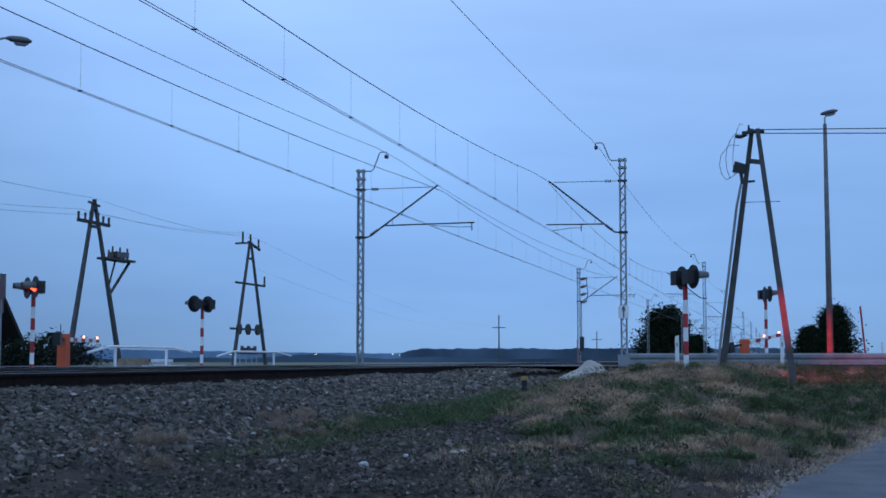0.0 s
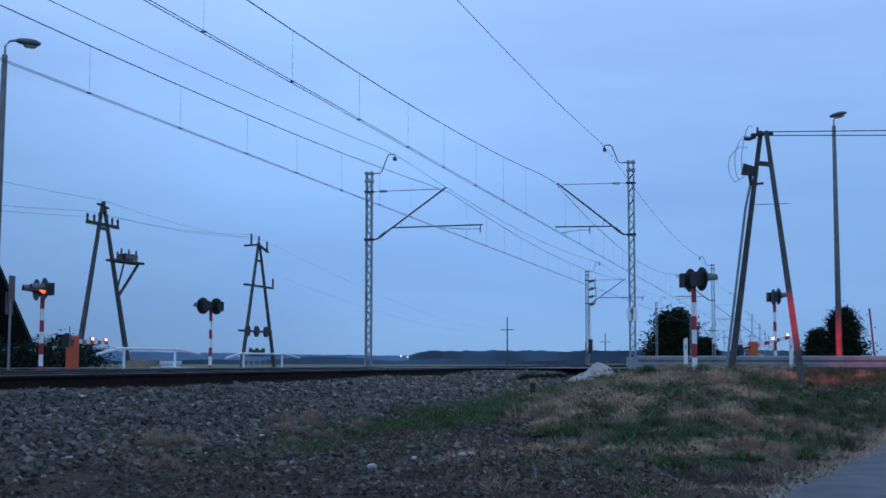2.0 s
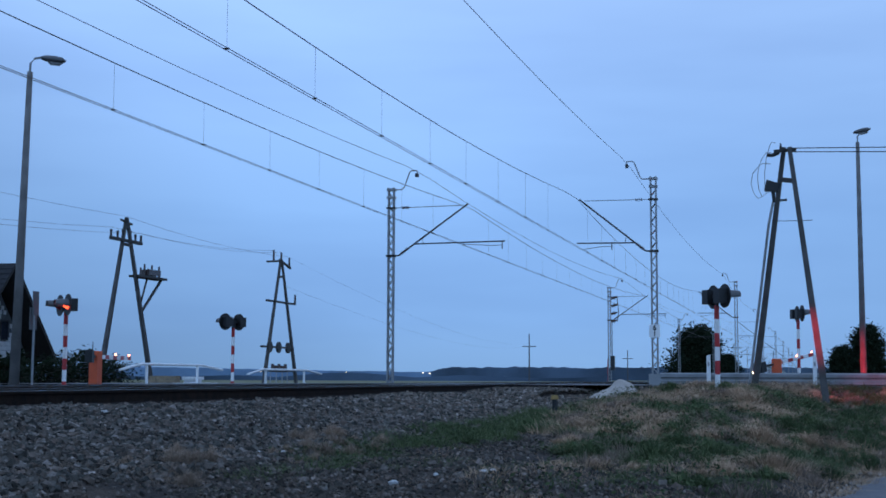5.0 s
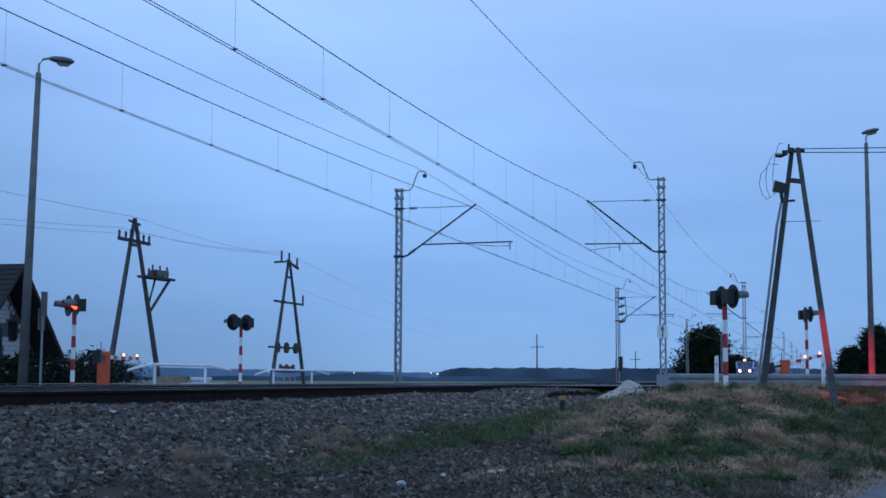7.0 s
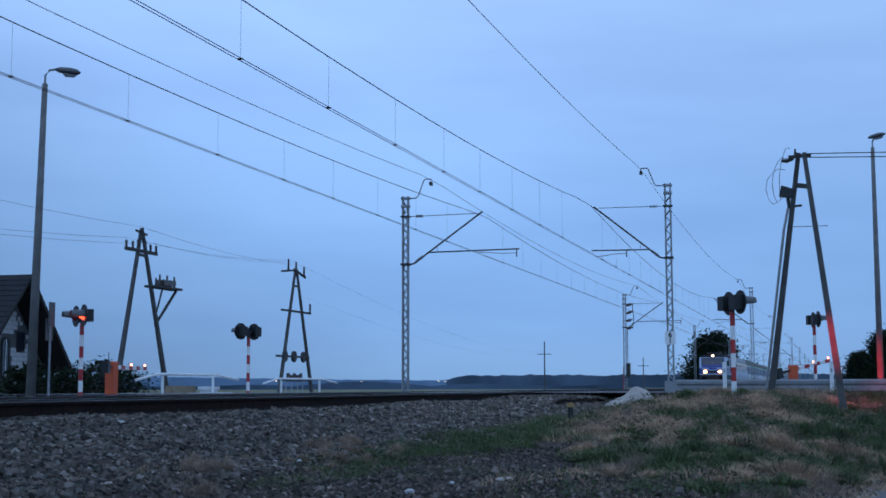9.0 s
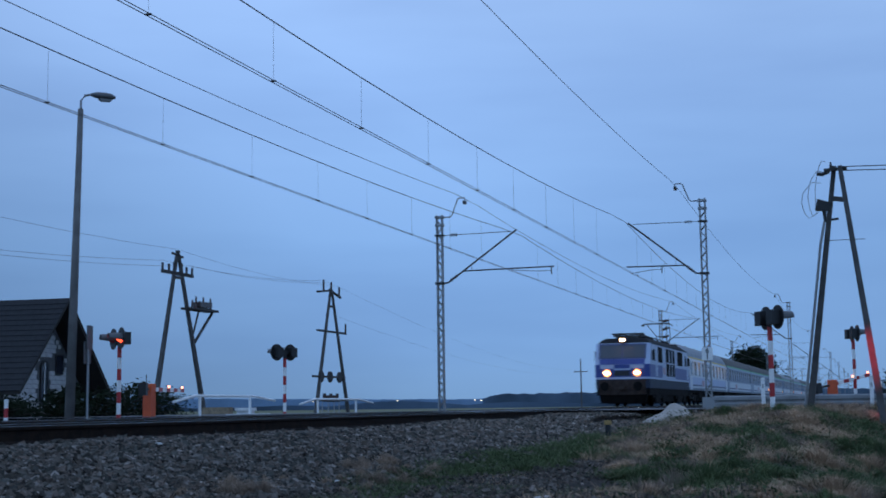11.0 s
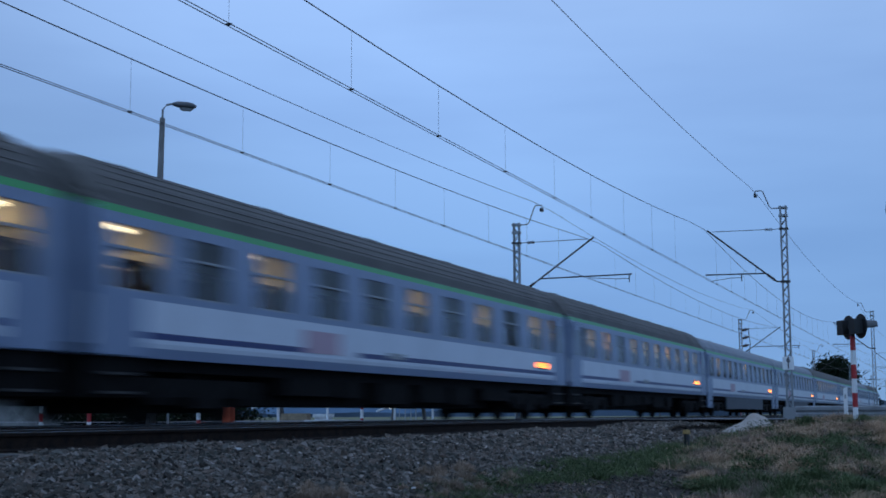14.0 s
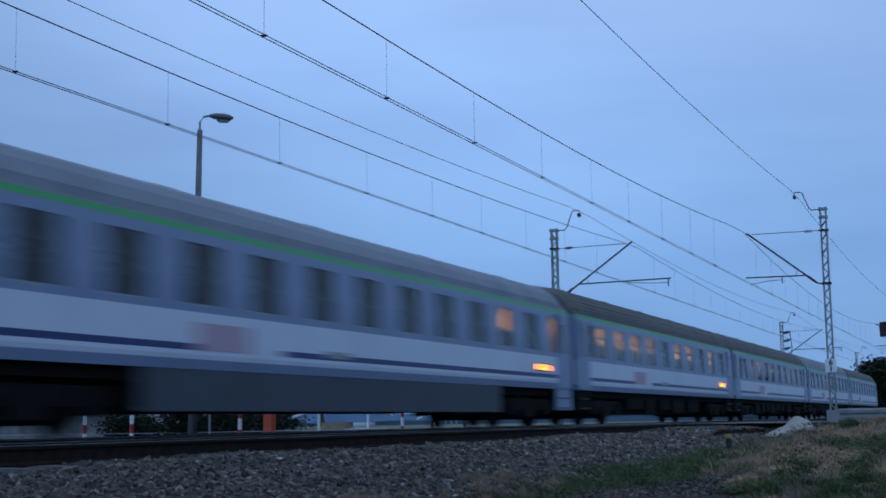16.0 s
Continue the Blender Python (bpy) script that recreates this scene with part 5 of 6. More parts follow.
def squashed(shape, z, k):
    """The shape flattened to k of its height about the level z."""
    shape.v = [(a, b, z + (c - z) * k) for a, b, c in shape.v]
    return shape


def locomotive():
    """Local y = 0 is the leading front, the body runs back to y = 16."""
    e = thing("locomotive", "blue and pale grey electric locomotive with three glowing headlights", "locomotive")
    W, L = 1.46, 16.0
    # body shell: three bands, cab ends raked
    def shell(z0, z1, ins=0.0, f0=0.0, f1=0.0, r0=0.0, r1=0.0, lean=0.0):
        s = Shape()
        c = 0.20
        def ring(z, f, r, w):
            return [(w - c, f, z), (w, f + c * 0.8, z), (w, L - r - c * 0.8, z), (w - c, L - r, z), (-w + c, L - r, z), (-w, L - r - c * 0.8, z), (-w, f + c * 0.8, z), (-w + c, f, z)]
        a, b = ring(z0, f0, r0, W - ins), ring(z1, f1, r1, W - ins - lean)
        s.add(a + b, [tuple(reversed(range(8))), tuple(range(8, 16))] + [(k, (k + 1) % 8, 8 + (k + 1) % 8, 8 + k) for k in range(8)])
        return s
    part("frame", shell(0.96, 1.44, 0.02, 0.02, 0.0, 0.02, 0.0), LOCO_GREY, e, "dark grey frame")
    part("underframe_skirt", shell(0.60, 0.96, 0.05, 0.06, 0.03, 0.06, 0.03), UNDER, e, "grimy black underframe skirt")
    part("buffer_beam", Shape().box(-1.24, 1.24, -0.022, 0.06, 0.62, 1.40).box(-0.16, 0.16, -0.20, 0.05, 0.90, 1.16), NOSE, e, "brown grimy buffer beam")
    part("waist_line", shell(1.44, 1.55, -0.004), LOCO_PALE, e, "pale waist line")
    band = part("blue_band", shell(1.55, 2.22, 0.0, 0.0, 0.02, 0.0, 0.02), LOCO_BLUE, e, "deep blue side band")
    body = part("body", shell(2.22, 3.36, 0.0, 0.02, 0.52, 0.02, 0.52), LOCO_PALE, e, "pale blue-grey upper body")
    part("side_panel", Shape().box(W - 0.01, W + 0.006, 4.6, 9.6, 1.555, 2.3), LOCO_PALE, band, "pale middle panel")
    part("roof", shell(3.36, 3.64, 0.04, 0.52, 0.95, 0.52, 0.95, 0.34), LOCO_ROOF, e, "dark grey roof edge")
    part("roof_line", Shape().box(W - 0.03, W + 0.012, 0.8, L - 0.8, 3.30, 3.37), LOCO_GREY, body)
    # front
    def fx(z):
        return 0.02 + 0.5 * (z - 2.22) / 1.14
    def slab(x0, x1, z0, z1, out):
        return Shape().add([(x0, fx(z0) - out, z0), (x1, fx(z0) - out, z0), (x1, fx(z1) - out, z1), (x0, fx(z1) - out, z1), (x0, fx(z0) + 0.05, z0), (x1, fx(z0) + 0.05, z0), (x1, fx(z1) + 0.05, z1), (x0, fx(z1) + 0.05, z1)],
                           [(0, 1, 2, 3), (0, 4, 5, 1), (1, 5, 6, 2), (2, 6, 7, 3), (3, 7, 4, 0)])
    part("front_panel", slab(-1.20, 1.20, 2.23, 2.50, 0.012), LOCO_BLUE, body, "blue panel under the windscreen")
    ws = part("windscreen_frame", slab(-1.26, 1.26, 2.51, 3.33, 0.012), SCREEN_SURROUND, body)
    for a, b in ((-1.18, -0.04), (0.04, 1.18)):
        part("windscreen", slab(a, b, 2.58, 3.24, 0.02), glass("windscreen_glass", (0.045, 0.05, 0.065), 1.0), ws, "flat windscreen pane")
    part("front_stripe", Shape().box(-1.16, -0.42, -0.014, 0.05, 2.00, 2.20).box(0.42, 1.16, -0.014, 0.05, 2.00, 2.20).box(-0.45, 0.45, -0.014, 0.05, 1.92, 2.0), LOCO_PALE, band, "white front markings")
    part("front_plate", Shape().box(-0.42, 0.42, -0.016, 0.03, 1.62, 1.88), BLACK, band, "dark nose grille")
    for x in (-0.80, 0.80):
        rim = part("headlight_rim", Shape().disc((x, -0.03, 1.77), (0, 1, 0), 0.20, 0.10, 20), HALO_RIM, band, "lamp rim made to glow orange like the lamp's halo")
        part("headlight", squashed(Shape().disc((x, -0.088, 1.77), (0, 1, 0), 0.135, 0.02, 20), 1.77, 0.55), HEADLIGHT, rim, "glowing warm headlight")
    rim = part("headlight_rim", Shape().disc((0, 0.62, 3.52), (0, 1, 0), 0.18, 0.46, 20), LOCO_GREY, body)
    part("headlight", squashed(Shape().disc((0, 0.38, 3.52), (0, 1, 0), 0.12, 0.02, 20), 3.52, 0.6), HEADLIGHT, rim, "glowing warm roof headlight")
    part("snow_plough", Shape().add([(-1.3, 0.0, 0.75), (1.3, 0.0, 0.75), (1.2, 0.25, 0.18), (-1.2, 0.25, 0.18), (-1.3, 0.4, 0.75), (1.3, 0.4, 0.75), (1.2, 0.4, 0.18), (-1.2, 0.4, 0.18)],
                                    [(0, 3, 2, 1), (0, 1, 5, 4), (1, 2, 6, 5), (2, 3, 7, 6), (3, 0, 4, 7)]), UNDER, e)
    for yb, s in ((0.05, -1), (L - 0.05, 1)):
        for x in (-0.875, 0.875):
            part("buffer", Shape().tube([(x, yb, 1.06), (x, yb + s * 0.40, 1.06)], 0.10, 10).disc((x, yb + s * 0.42, 1.06), (0, 1, 0), 0.24, 0.04, 16), UNDER, e)
    for x in (-1, 1):
        for y in (0.9, L - 0.9):
            part("mirror", Shape().box(x * (W + 0.08) - 0.07, x * (W + 0.08) + 0.07, y, y + 0.10, 2.45, 2.95), BLACK, e)
        for y in (1.3, L - 2.0):
            cw = part("cab_window", Shape().box(x * W - 0.012, x * W + 0.012, y, y + 0.62, 2.42, 3.05), PANE, body)
            part("cab_door", Shape().box(x * W - 0.008, x * W + 0.008, y + 0.85, y + 1.5, 1.60, 3.12), LOCO_PALE, body)
        for y0, y1, z0, z1 in GRILLES:
            g = part("ventilation_grille", Shape().box(x * W - 0.02, x * W + 0.010, y0, y1, z0, z1), UNDER, body, "dark louvred grille")
            lv = Shape()
            k = z0 + 0.06
            while k < z1 - 0.04:
                lv.bar((x * (W + 0.014), y0 + 0.04, k), (x * (W + 0.014), y1 - 0.04, k), 0.012, 0.03)
                k += 0.085
            part("louvre", lv, UNDER, g)
            if y1 - y0 > 3:
                part("mullion", Shape().box(x * W - 0.02, x * W + 0.03, y0, y1, 2.38, 2.44).box(x * W - 0.02, x * W + 0.03, y0 + 1.05, y0 + 1.25, z0, z1).box(x * W - 0.02, x * W + 0.03, y1 - 1.25, y1 - 1.05, z0, z1), LOCO_PALE, g, "pale dividing panel")
        part("emblem", Shape().box(x * W - 0.01, x * W + 0.012, 4.75, 5.7, 1.75, 2.12), BRICK_RED, band, "faded red operator plate")
    eq = Shape()
    eq.box(-0.75, 0.75, 3.2, 6.2, 3.60, 3.86).box(-0.55, 0.55, 7.0, 9.6, 3.60, 3.80).box(-0.8, 0.8, 10.4, 12.0, 3.60, 3.84).box(-1.05, 1.05, 1.6, 14.4, 3.58, 3.66)
    for k in range(14):
        eq.tube([(-0.4 + 0.8 * (k % 2), 2.0 + 0.9 * k, 3.62), (-0.4 + 0.8 * (k % 2), 2.0 + 0.9 * k, 3.98)], 0.07, 8, 0.05)
    eq.tube([(0.4, 2.0, 3.97), (0.4, 13.7, 3.97)], 0.025, 6).box(-0.9, 0.9, 14.2, 15.0, 3.5, 3.80)
    part("roof_equipment", eq, LOCO_ROOF, e, "dark insulators, busbars and cooler boxes")
    dn = part("lowered_pantograph", Shape().bar((-0.7, 1.9, 3.82), (-0.7, 3.6, 3.86), 0.08, 0.12).bar((0.7, 1.9, 3.82), (0.7, 3.6, 3.86), 0.08, 0.12).bar((-0.85, 2.0, 3.92), (0.85, 2.0, 3.92), 0.10, 0.08).bar((-0.85, 2.4, 3.92), (0.85, 2.4, 3.92), 0.10, 0.08).box(-0.6, 0.6, 1.9, 3.6, 3.60, 3.84).bar((-0.5, 3.4, 3.75), (-0.5, 3.4, 4.05), 0.06, 0.06).bar((0.5, 3.4, 3.75), (0.5, 3.4, 4.05), 0.06, 0.06), DARK_STEEL, e, "folded pantograph")
    up = Shape()
    for x in (-0.45, 0.45):
        up.tube([(x, 13.7, 3.72), (x * 0.7, 14.55, 4.35)], 0.035, 6).tube([(x * 0.7, 14.55, 4.35), (x * 1.3, 12.75, 4.95)], 0.022, 6)
    up.tube([(-0.35, 14.55, 4.35), (0.35, 14.55, 4.35)], 0.03, 6)
    for y in (12.55, 12.95):
        up.tube([(-0.95, y, 4.93), (-0.75, y, 5.06), (0.75, y, 5.06), (0.95, y, 4.93)], 0.03, 6)
    up.tube([(-0.6, 12.55, 4.98), (-0.6, 12.95, 4.98)], 0.02, 6).tube([(0.6, 12.55, 4.98), (0.6, 12.95, 4.98)], 0.02, 6)
    part("raised_pantograph", up, DARK_STEEL, e, "raised pantograph touching the contact wire")
    for y in (3.7, L - 3.7):
        bogie(e, y, 1.42)
    part("equipment_box", Shape().box(-1.3, 1.3, 6.3, 9.7, 0.25, 0.75), UNDER, e)
    for y in (3.7, L - 3.7):
        for s in (-1, 1):
            part("bogie_side", Shape().box(s * 1.34 - 0.06, s * 1.34 + 0.06, y - 2.3, y + 2.3, 0.42, 0.75).box(s * 1.36 - 0.08, s * 1.36 + 0.08, y - 1.75, y - 0.85, 0.22, 0.6).box(s * 1.36 - 0.08, s * 1.36 + 0.08, y + 0.85, y + 1.75, 0.22, 0.6).box(s * 1.3 - 0.06, s * 1.3 + 0.06, y - 0.6, y + 0.6, 0.15, 0.6), UNDER, e)
    part("brake_gear", Shape().box(-0.6, 0.6, 1.0, 15.0, 0.14, 0.6), UNDER, e)
    return e


def even(n, first, last, w):
    return [(first + (last - first) * k / (n - 1), w) for k in range(n)]


SPEED, FRONT12 = 39.65, 30.25
TRAIN = [(locomotive(), 0.0)]
off = 16.4
SMALL = even(10, 2.9, 21.6, 1.15) + [(1.9, 0.5)]
MIX = even(9, 3.4, 21.2, 1.25) + [(1.85, 0.6), (22.8, 0.6)]
LONG = even(11, 3.6, 22.8, 1.02) + [(1.9, 0.6), (24.6, 0.6)]
FLEET = [
    ("grey first-class coach with a yellow stripe and warmly lit windows", 24.0, MIX, tuple(range(11)), YELLOW, FRESH_ROOF, False, False, BRIGHT),
    ("white and blue-grey coach with a green stripe, few windows lit", 23.6, SMALL + [(22.95, 1.2)], (0, 3, 5, 9, 11), GREEN, ROOF_BROWN, False, False, None),
    ("white and blue-grey coach with a green stripe and grimy roof", 24.4, MIX[:9] + [(1.45, 1.3), (22.8, 0.6)], (0, 2, 5, 7, 9, 10), GREEN, ROOF_BROWN, False, True, None),
    ("white and blue-grey coach with a green stripe and grimy roof", 24.2, SMALL, (1, 2, 4, 5, 6, 7, 8, 9, 10), GREEN, ROOF_BROWN, False, True, None),
    ("long white coach with a green stripe and a grey skirt", 25.4, LONG, (0, 1, 3, 6, 10, 12), GREEN, ROOF, True, True, None),
    ("long white coach with a green stripe and a grey skirt", 26.2, LONG, (0, 10, 12), GREEN, ROOF, True, True, None),
    ("white and blue-grey coach with a green stripe and lit windows", 24.0, SMALL, (1, 2, 3, 4, 6, 7, 9), GREEN, ROOF_BROWN, False, True, None),
    ("white and blue-grey coach with a green stripe and lit windows", 24.3, SMALL, (2, 3, 5, 8), GREEN, ROOF_BROWN, False, False, None),
    ("white and blue-grey coach with a green stripe and dark windows", 24.3, SMALL, (4,), GREEN, ROOF, False, False, None),
    ("white and blue-grey coach with a green stripe and dark windows", 24.3, MIX, (2, 7), GREEN, ROOF_BROWN, False, False, None),
]
for k, (label, length, wins, lit, stripe, rm, sk, dsp, upr) in enumerate(FLEET):
    wins = [(m * length / (26.4 if sk else 24.5), w) for m, w in wins]
    TRAIN.append((coach(label, length, wins, lit, stripe, rm, sk, dsp, upr, k, LILAC if k == 0 else None), off))
    off += length


# ---------------------------------------------------------------- ballast and gravel
LATTICE = np.random.default_rng(3).uniform(0, 1, (97, 97))


def patches(x, y, s=1.0, k=0.0):
    """A soft uneven field between 0 and 1: two octaves of value noise."""
    def octave(u, v):
        i, j = np.floor(u).astype(int), np.floor(v).astype(int)
        f, g = u - i, v - j
        f, g = f * f * (3 - 2 * f), g * g * (3 - 2 * g)
        q = lambda a, b: LATTICE[(i + a) % 97, (j + b) % 97]
        return (q(0, 0) * (1 - f) + q(1, 0) * f) * (1 - g) + (q(0, 1) * (1 - f) + q(1, 1) * f) * g
    u, v = x * s + 13.7 * k + 40, y * s * 0.55 + 7.3 * k + 40
    return 0.5 + 1.05 * (0.65 * octave(u, v) + 0.35 * octave(2.3 * u + 5, 2.3 * v + 9) - 0.5)


def stones(name, x, y, size, material, label, lift=0.3):
    """Angular stones: eight-cornered lumps, each turned and squashed its own way."""
    n = len(x)
    z = ground_surface(x, y) + size * lift
    corner = np.array([(-1, -1, -1), (1, -1, -1), (1, 1, -1), (-1, 1, -1), (-1, -1, 1), (1, -1, 1), (1, 1, 1), (-1, 1, 1)], float) * 0.62
    P = corner[None] * rng.uniform(0.55, 1.3, (n, 8, 3)) * size[:, None, None] * rng.uniform(0.6, 1.2, (n, 1, 3))
    q = rng.normal(size=(n, 4))
    q /= np.linalg.norm(q, axis=1)[:, None]
    w, a, b, c = q.T
    R = np.stack([1 - 2 * (b * b + c * c), 2 * (a * b - c * w), 2 * (a * c + b * w), 2 * (a * b + c * w), 1 - 2 * (a * a + c * c), 2 * (b * c - a * w), 2 * (a * c - b * w), 2 * (b * c + a * w), 1 - 2 * (a * a + b * b)], 1).reshape(n, 3, 3)
    P = np.einsum("nij,nkj->nki", R, P) + np.stack([x, y, z], 1)[:, None]
    quad = np.array([(0, 3, 2, 1), (4, 5, 6, 7), (0, 1, 5, 4), (1, 2, 6, 5), (2, 3, 7, 6), (3, 0, 4, 7)])
    F = (quad[None] + 8 * np.arange(n)[:, None, None]).reshape(-1, 4)
    me = bpy.data.meshes.new(name)
    me.from_pydata(P.reshape(-1, 3).tolist(), [], F.tolist())
    me.materials.append(material)
    return tagged(new(name, me), label, "ballast", kind="stuff")


def scatter(n, x0, x1, y0, y1, bias=1.0):
    """Random places, thicker near y0."""
    return rng.uniform(x0, x1, n), y0 + (y1 - y0) * rng.uniform(0, 1, n) ** bias


x, y = scatter(105000, -7.72, -4.35, 4.5, 46, 1.5)
keep = rng.uniform(0, 1, len(x)) < np.clip((-4.2 - x) / 0.8 + 0.25 * patches(x, y, 1.4), 0, 1)
keep &= ~((x < -7.45) & (y > 33.7))
x, y = x[keep], y[keep]
pale = rng.uniform(0, 1, len(x)) < 0.9 * step(11, 26, y)
size = rng.uniform(0.015, 0.037, len(x)) * (1 + 0.5 * (rng.uniform(0, 1, len(x)) > 0.93)) * (0.9 + y / 60)
stones("ballast", x[~pale], y[~pale], size[~pale], STONE, "grey-brown angular track ballast with a few pale stones")
stones("pale_ballast", x[pale], y[pale], size[pale], PALE_GRAVEL, "paler ballast stones towards the crossing")
x, y = scatter(30000, -4.9, -1.0, 3.5, 26, 1.2)
keep = patches(x, y, 0.9, 1.0) + rng.normal(scale=0.12, size=len(x)) > 0.08
keep &= ~((y > 14) & (x > -3.4 + 0.02 * y))
x, y = x[keep], y[keep]
stones("path_gravel", x, y, rng.uniform(0.011, 0.027, len(x)) * np.clip(y / 9, 0.65, 1.1) * (1 + 0.9 * (rng.uniform(0, 1, len(x)) > 0.975)), TRODDEN, "dark trodden gravel with scattered pale stones", 0.2)
x, y = scatter(9000, -9.4, -7.8, 3.5, 33, 1.2)
stones("inner_ballast", x, y, rng.uniform(0.025, 0.05, len(x)), STONE, "grey-brown ballast between the rails", 0.2)
PALE_STONE = mat("pale_limestone", (0.50, 0.49, 0.48), 0.9, 0, 0.15, 20.0, 0.4)
for sx, sy, r in ((-4.6, 11.2, 0.036), (-4.75, 11.0, 0.022), (-3.05, 9.6, 0.034), (-2.6, 10.6, 0.030), (-2.95, 10.4, 0.022), (-2.5, 10.5, 0.026), (-3.6, 20.5, 0.05), (-6.4, 11.2, 0.035)):
    st = Shape()
    pts = [(r * 1.3 * math.cos(a) * math.cos(b) * random.uniform(0.8, 1.15), r * math.sin(a) * math.cos(b) * random.uniform(0.8, 1.15), r * 0.7 * math.sin(b)) for b in (-0.7, 0.35, 1.1) for a in [2 * math.pi * k / 7 for k in range(7)]]
    gz = float(ground_surface(np.array(sx), np.array(sy))) + 0.03
    st.add([(sx + p[0], sy + p[1], gz + p[2]) for p in pts], [(i * 7 + k, i * 7 + (k + 1) % 7, (i + 1) * 7 + (k + 1) % 7, (i + 1) * 7 + k) for i in range(2) for k in range(7)] + [tuple(range(14, 21)), tuple(reversed(range(7)))])
    solo("stone", st, PALE_STONE, "pale white limestone lump on the gravel", "stone", "white stones")


# ---------------------------------------------------------------- grass
def blade_material(name, a, b):
    m = bpy.data.materials.new(name)
    m.use_nodes = True
    n, l = m.node_tree.nodes, m.node_tree.links
    p = n["Principled BSDF"]
    p.inputs["Roughness"].default_value = 0.9
    g, r = n.new("ShaderNodeNewGeometry"), n.new("ShaderNodeValToRGB")
    r.color_ramp.elements[0].color, r.color_ramp.elements[1].color = (*a, 1), (*b, 1)
    p.inputs["Specular IOR Level"].default_value = 0.15
    co, nz, add = n.new("ShaderNodeTexCoord"), n.new("ShaderNodeTexNoise"), n.new("ShaderNodeMath")
    nz.inputs["Scale"].default_value, nz.inputs["Detail"].default_value = 2.6, 3.0
    l.new(co.outputs["Object"], nz.inputs["Vector"])
    add.operation = "MULTIPLY_ADD"
    add.inputs[1].default_value = 0.45
    l.new(g.outputs["Random Per Island"], add.inputs[0])
    span = n.new("ShaderNodeMapRange")
    span.inputs["From Min"].default_value, span.inputs["From Max"].default_value = 0.3, 0.7
    span.inputs["To Min"].default_value, span.inputs["To Max"].default_value = 0.0, 0.6
    l.new(nz.outputs["Fac"], span.inputs["Value"])
    l.new(span.outputs[0], add.inputs[2])
    l.new(add.outputs[0], r.inputs[0])
    l.new(r.outputs[0], p.inputs["Base Color"])
    return m


STRAW = blade_material("dry_straw_grass", (0.18, 0.121, 0.079), (0.66, 0.447, 0.292))
GRASS = blade_material("dull_green_grass", (0.038, 0.056, 0.025), (0.130, 0.162, 0.070))
PALE_WEED = blade_material("greyed_straw", (0.12, 0.086, 0.064), (0.43, 0.31, 0.225))
WEED = blade_material("grey_brown_weeds", (0.085, 0.064, 0.050), (0.33, 0.245, 0.19))
WEED_LEAF = blade_material("dark_weed_leaves", (0.024, 0.036, 0.017), (0.095, 0.120, 0.052))


def blades(name, x, y, h, w, material, label, lean=0.5):
    """Bent tapering blades, each of two joined leaves of mesh."""
    n = len(x)
    h = h * TUFT[0][:, 0] * np.exp(-2.2 * ((x - TUFT[0][:, 1]) ** 2 + (y - TUFT[0][:, 2]) ** 2) / 0.09)
    z = ground_surface(x, y) - 0.01
    a = rng.uniform(0, 2 * np.pi, n)
    side = np.stack([np.cos(a), np.sin(a), np.zeros(n)], 1) * w[:, None]
    b = np.arctan2(y - TUFT[0][:, 2], x - TUFT[0][:, 1]) + rng.normal(scale=0.7, size=n)
    out = np.stack([np.cos(b), np.sin(b), np.zeros(n)], 1) * (h * lean * rng.uniform(0.1, 1.3, n))[:, None]
    root = np.stack([x, y, z], 1)
    up = np.stack([np.zeros(n), np.zeros(n), h], 1)
    mid, tip = root + up * 0.6 + out * 0.35, root + up * rng.uniform(0.75, 1.05, (n, 1)) + out
    V = np.stack([root - side, root + side, mid + side * 0.7, mid - side * 0.7, tip], 1).reshape(-1, 3)
    i = 5 * np.arange(n)
    quads = np.stack([i, i + 1, i + 2, i + 3], 1).tolist()
    tris = np.stack([i + 3, i + 2, i + 4], 1).tolist()
    me = bpy.data.meshes.new(name)
    me.from_pydata(V.tolist(), [], quads + tris)
    me.materials.append(material)
    return tagged(new(name, me), label, "grass", kind="stuff")


TUFT = [None]      # for each blade of the last call: its tuft's height and middle


def tufted(n, x0, x1, y0, y1, per, spread, rule, bias=1.0):
    """Blades gathered in tufts whose middles obey rule(x, y)."""
    cx, cy = scatter(n // per * 3, x0, x1, y0, y1, bias)
    ok = rule(cx, cy)
    cx, cy = cx[ok][: n // per], cy[ok][: n // per]
    TUFT[0] = np.stack([np.repeat(rng.uniform(0.35, 1.5, len(cx)), per), np.repeat(cx, per), np.repeat(cy, per)], 1)
    x = np.repeat(cx, per) + rng.normal(scale=spread, size=len(cx) * per)
    y = np.repeat(cy, per) + rng.normal(scale=spread, size=len(cy) * per)
    return x, y


def off_road(x, y):
    return x < road_edge(y) + 0.05


def on_bank(x, y):
    edge = -2.35 - 0.17 * np.clip(y - 12, 0, 12)
    return (x > edge + 1.1 * (0.5 - patches(x, y, 0.9, 2))) & off_road(x, y) & (y < 36)


def dryness(x, y):
    """Straw on the crown of the bank, green in the hollow towards the road."""
    return 0.55 * patches(x, y, 1.0, 0.4) + 0.45 * patches(x, y, 2.6, 1.7) + 0.09 * step(20, 29, y) * (1 - step(-1.0, 1.2, x)) - 0.16 * step(-1.4, 0.3, x) * (1 - step(30, 34, y)) - 0.10 * (1 - step(11, 15, y))


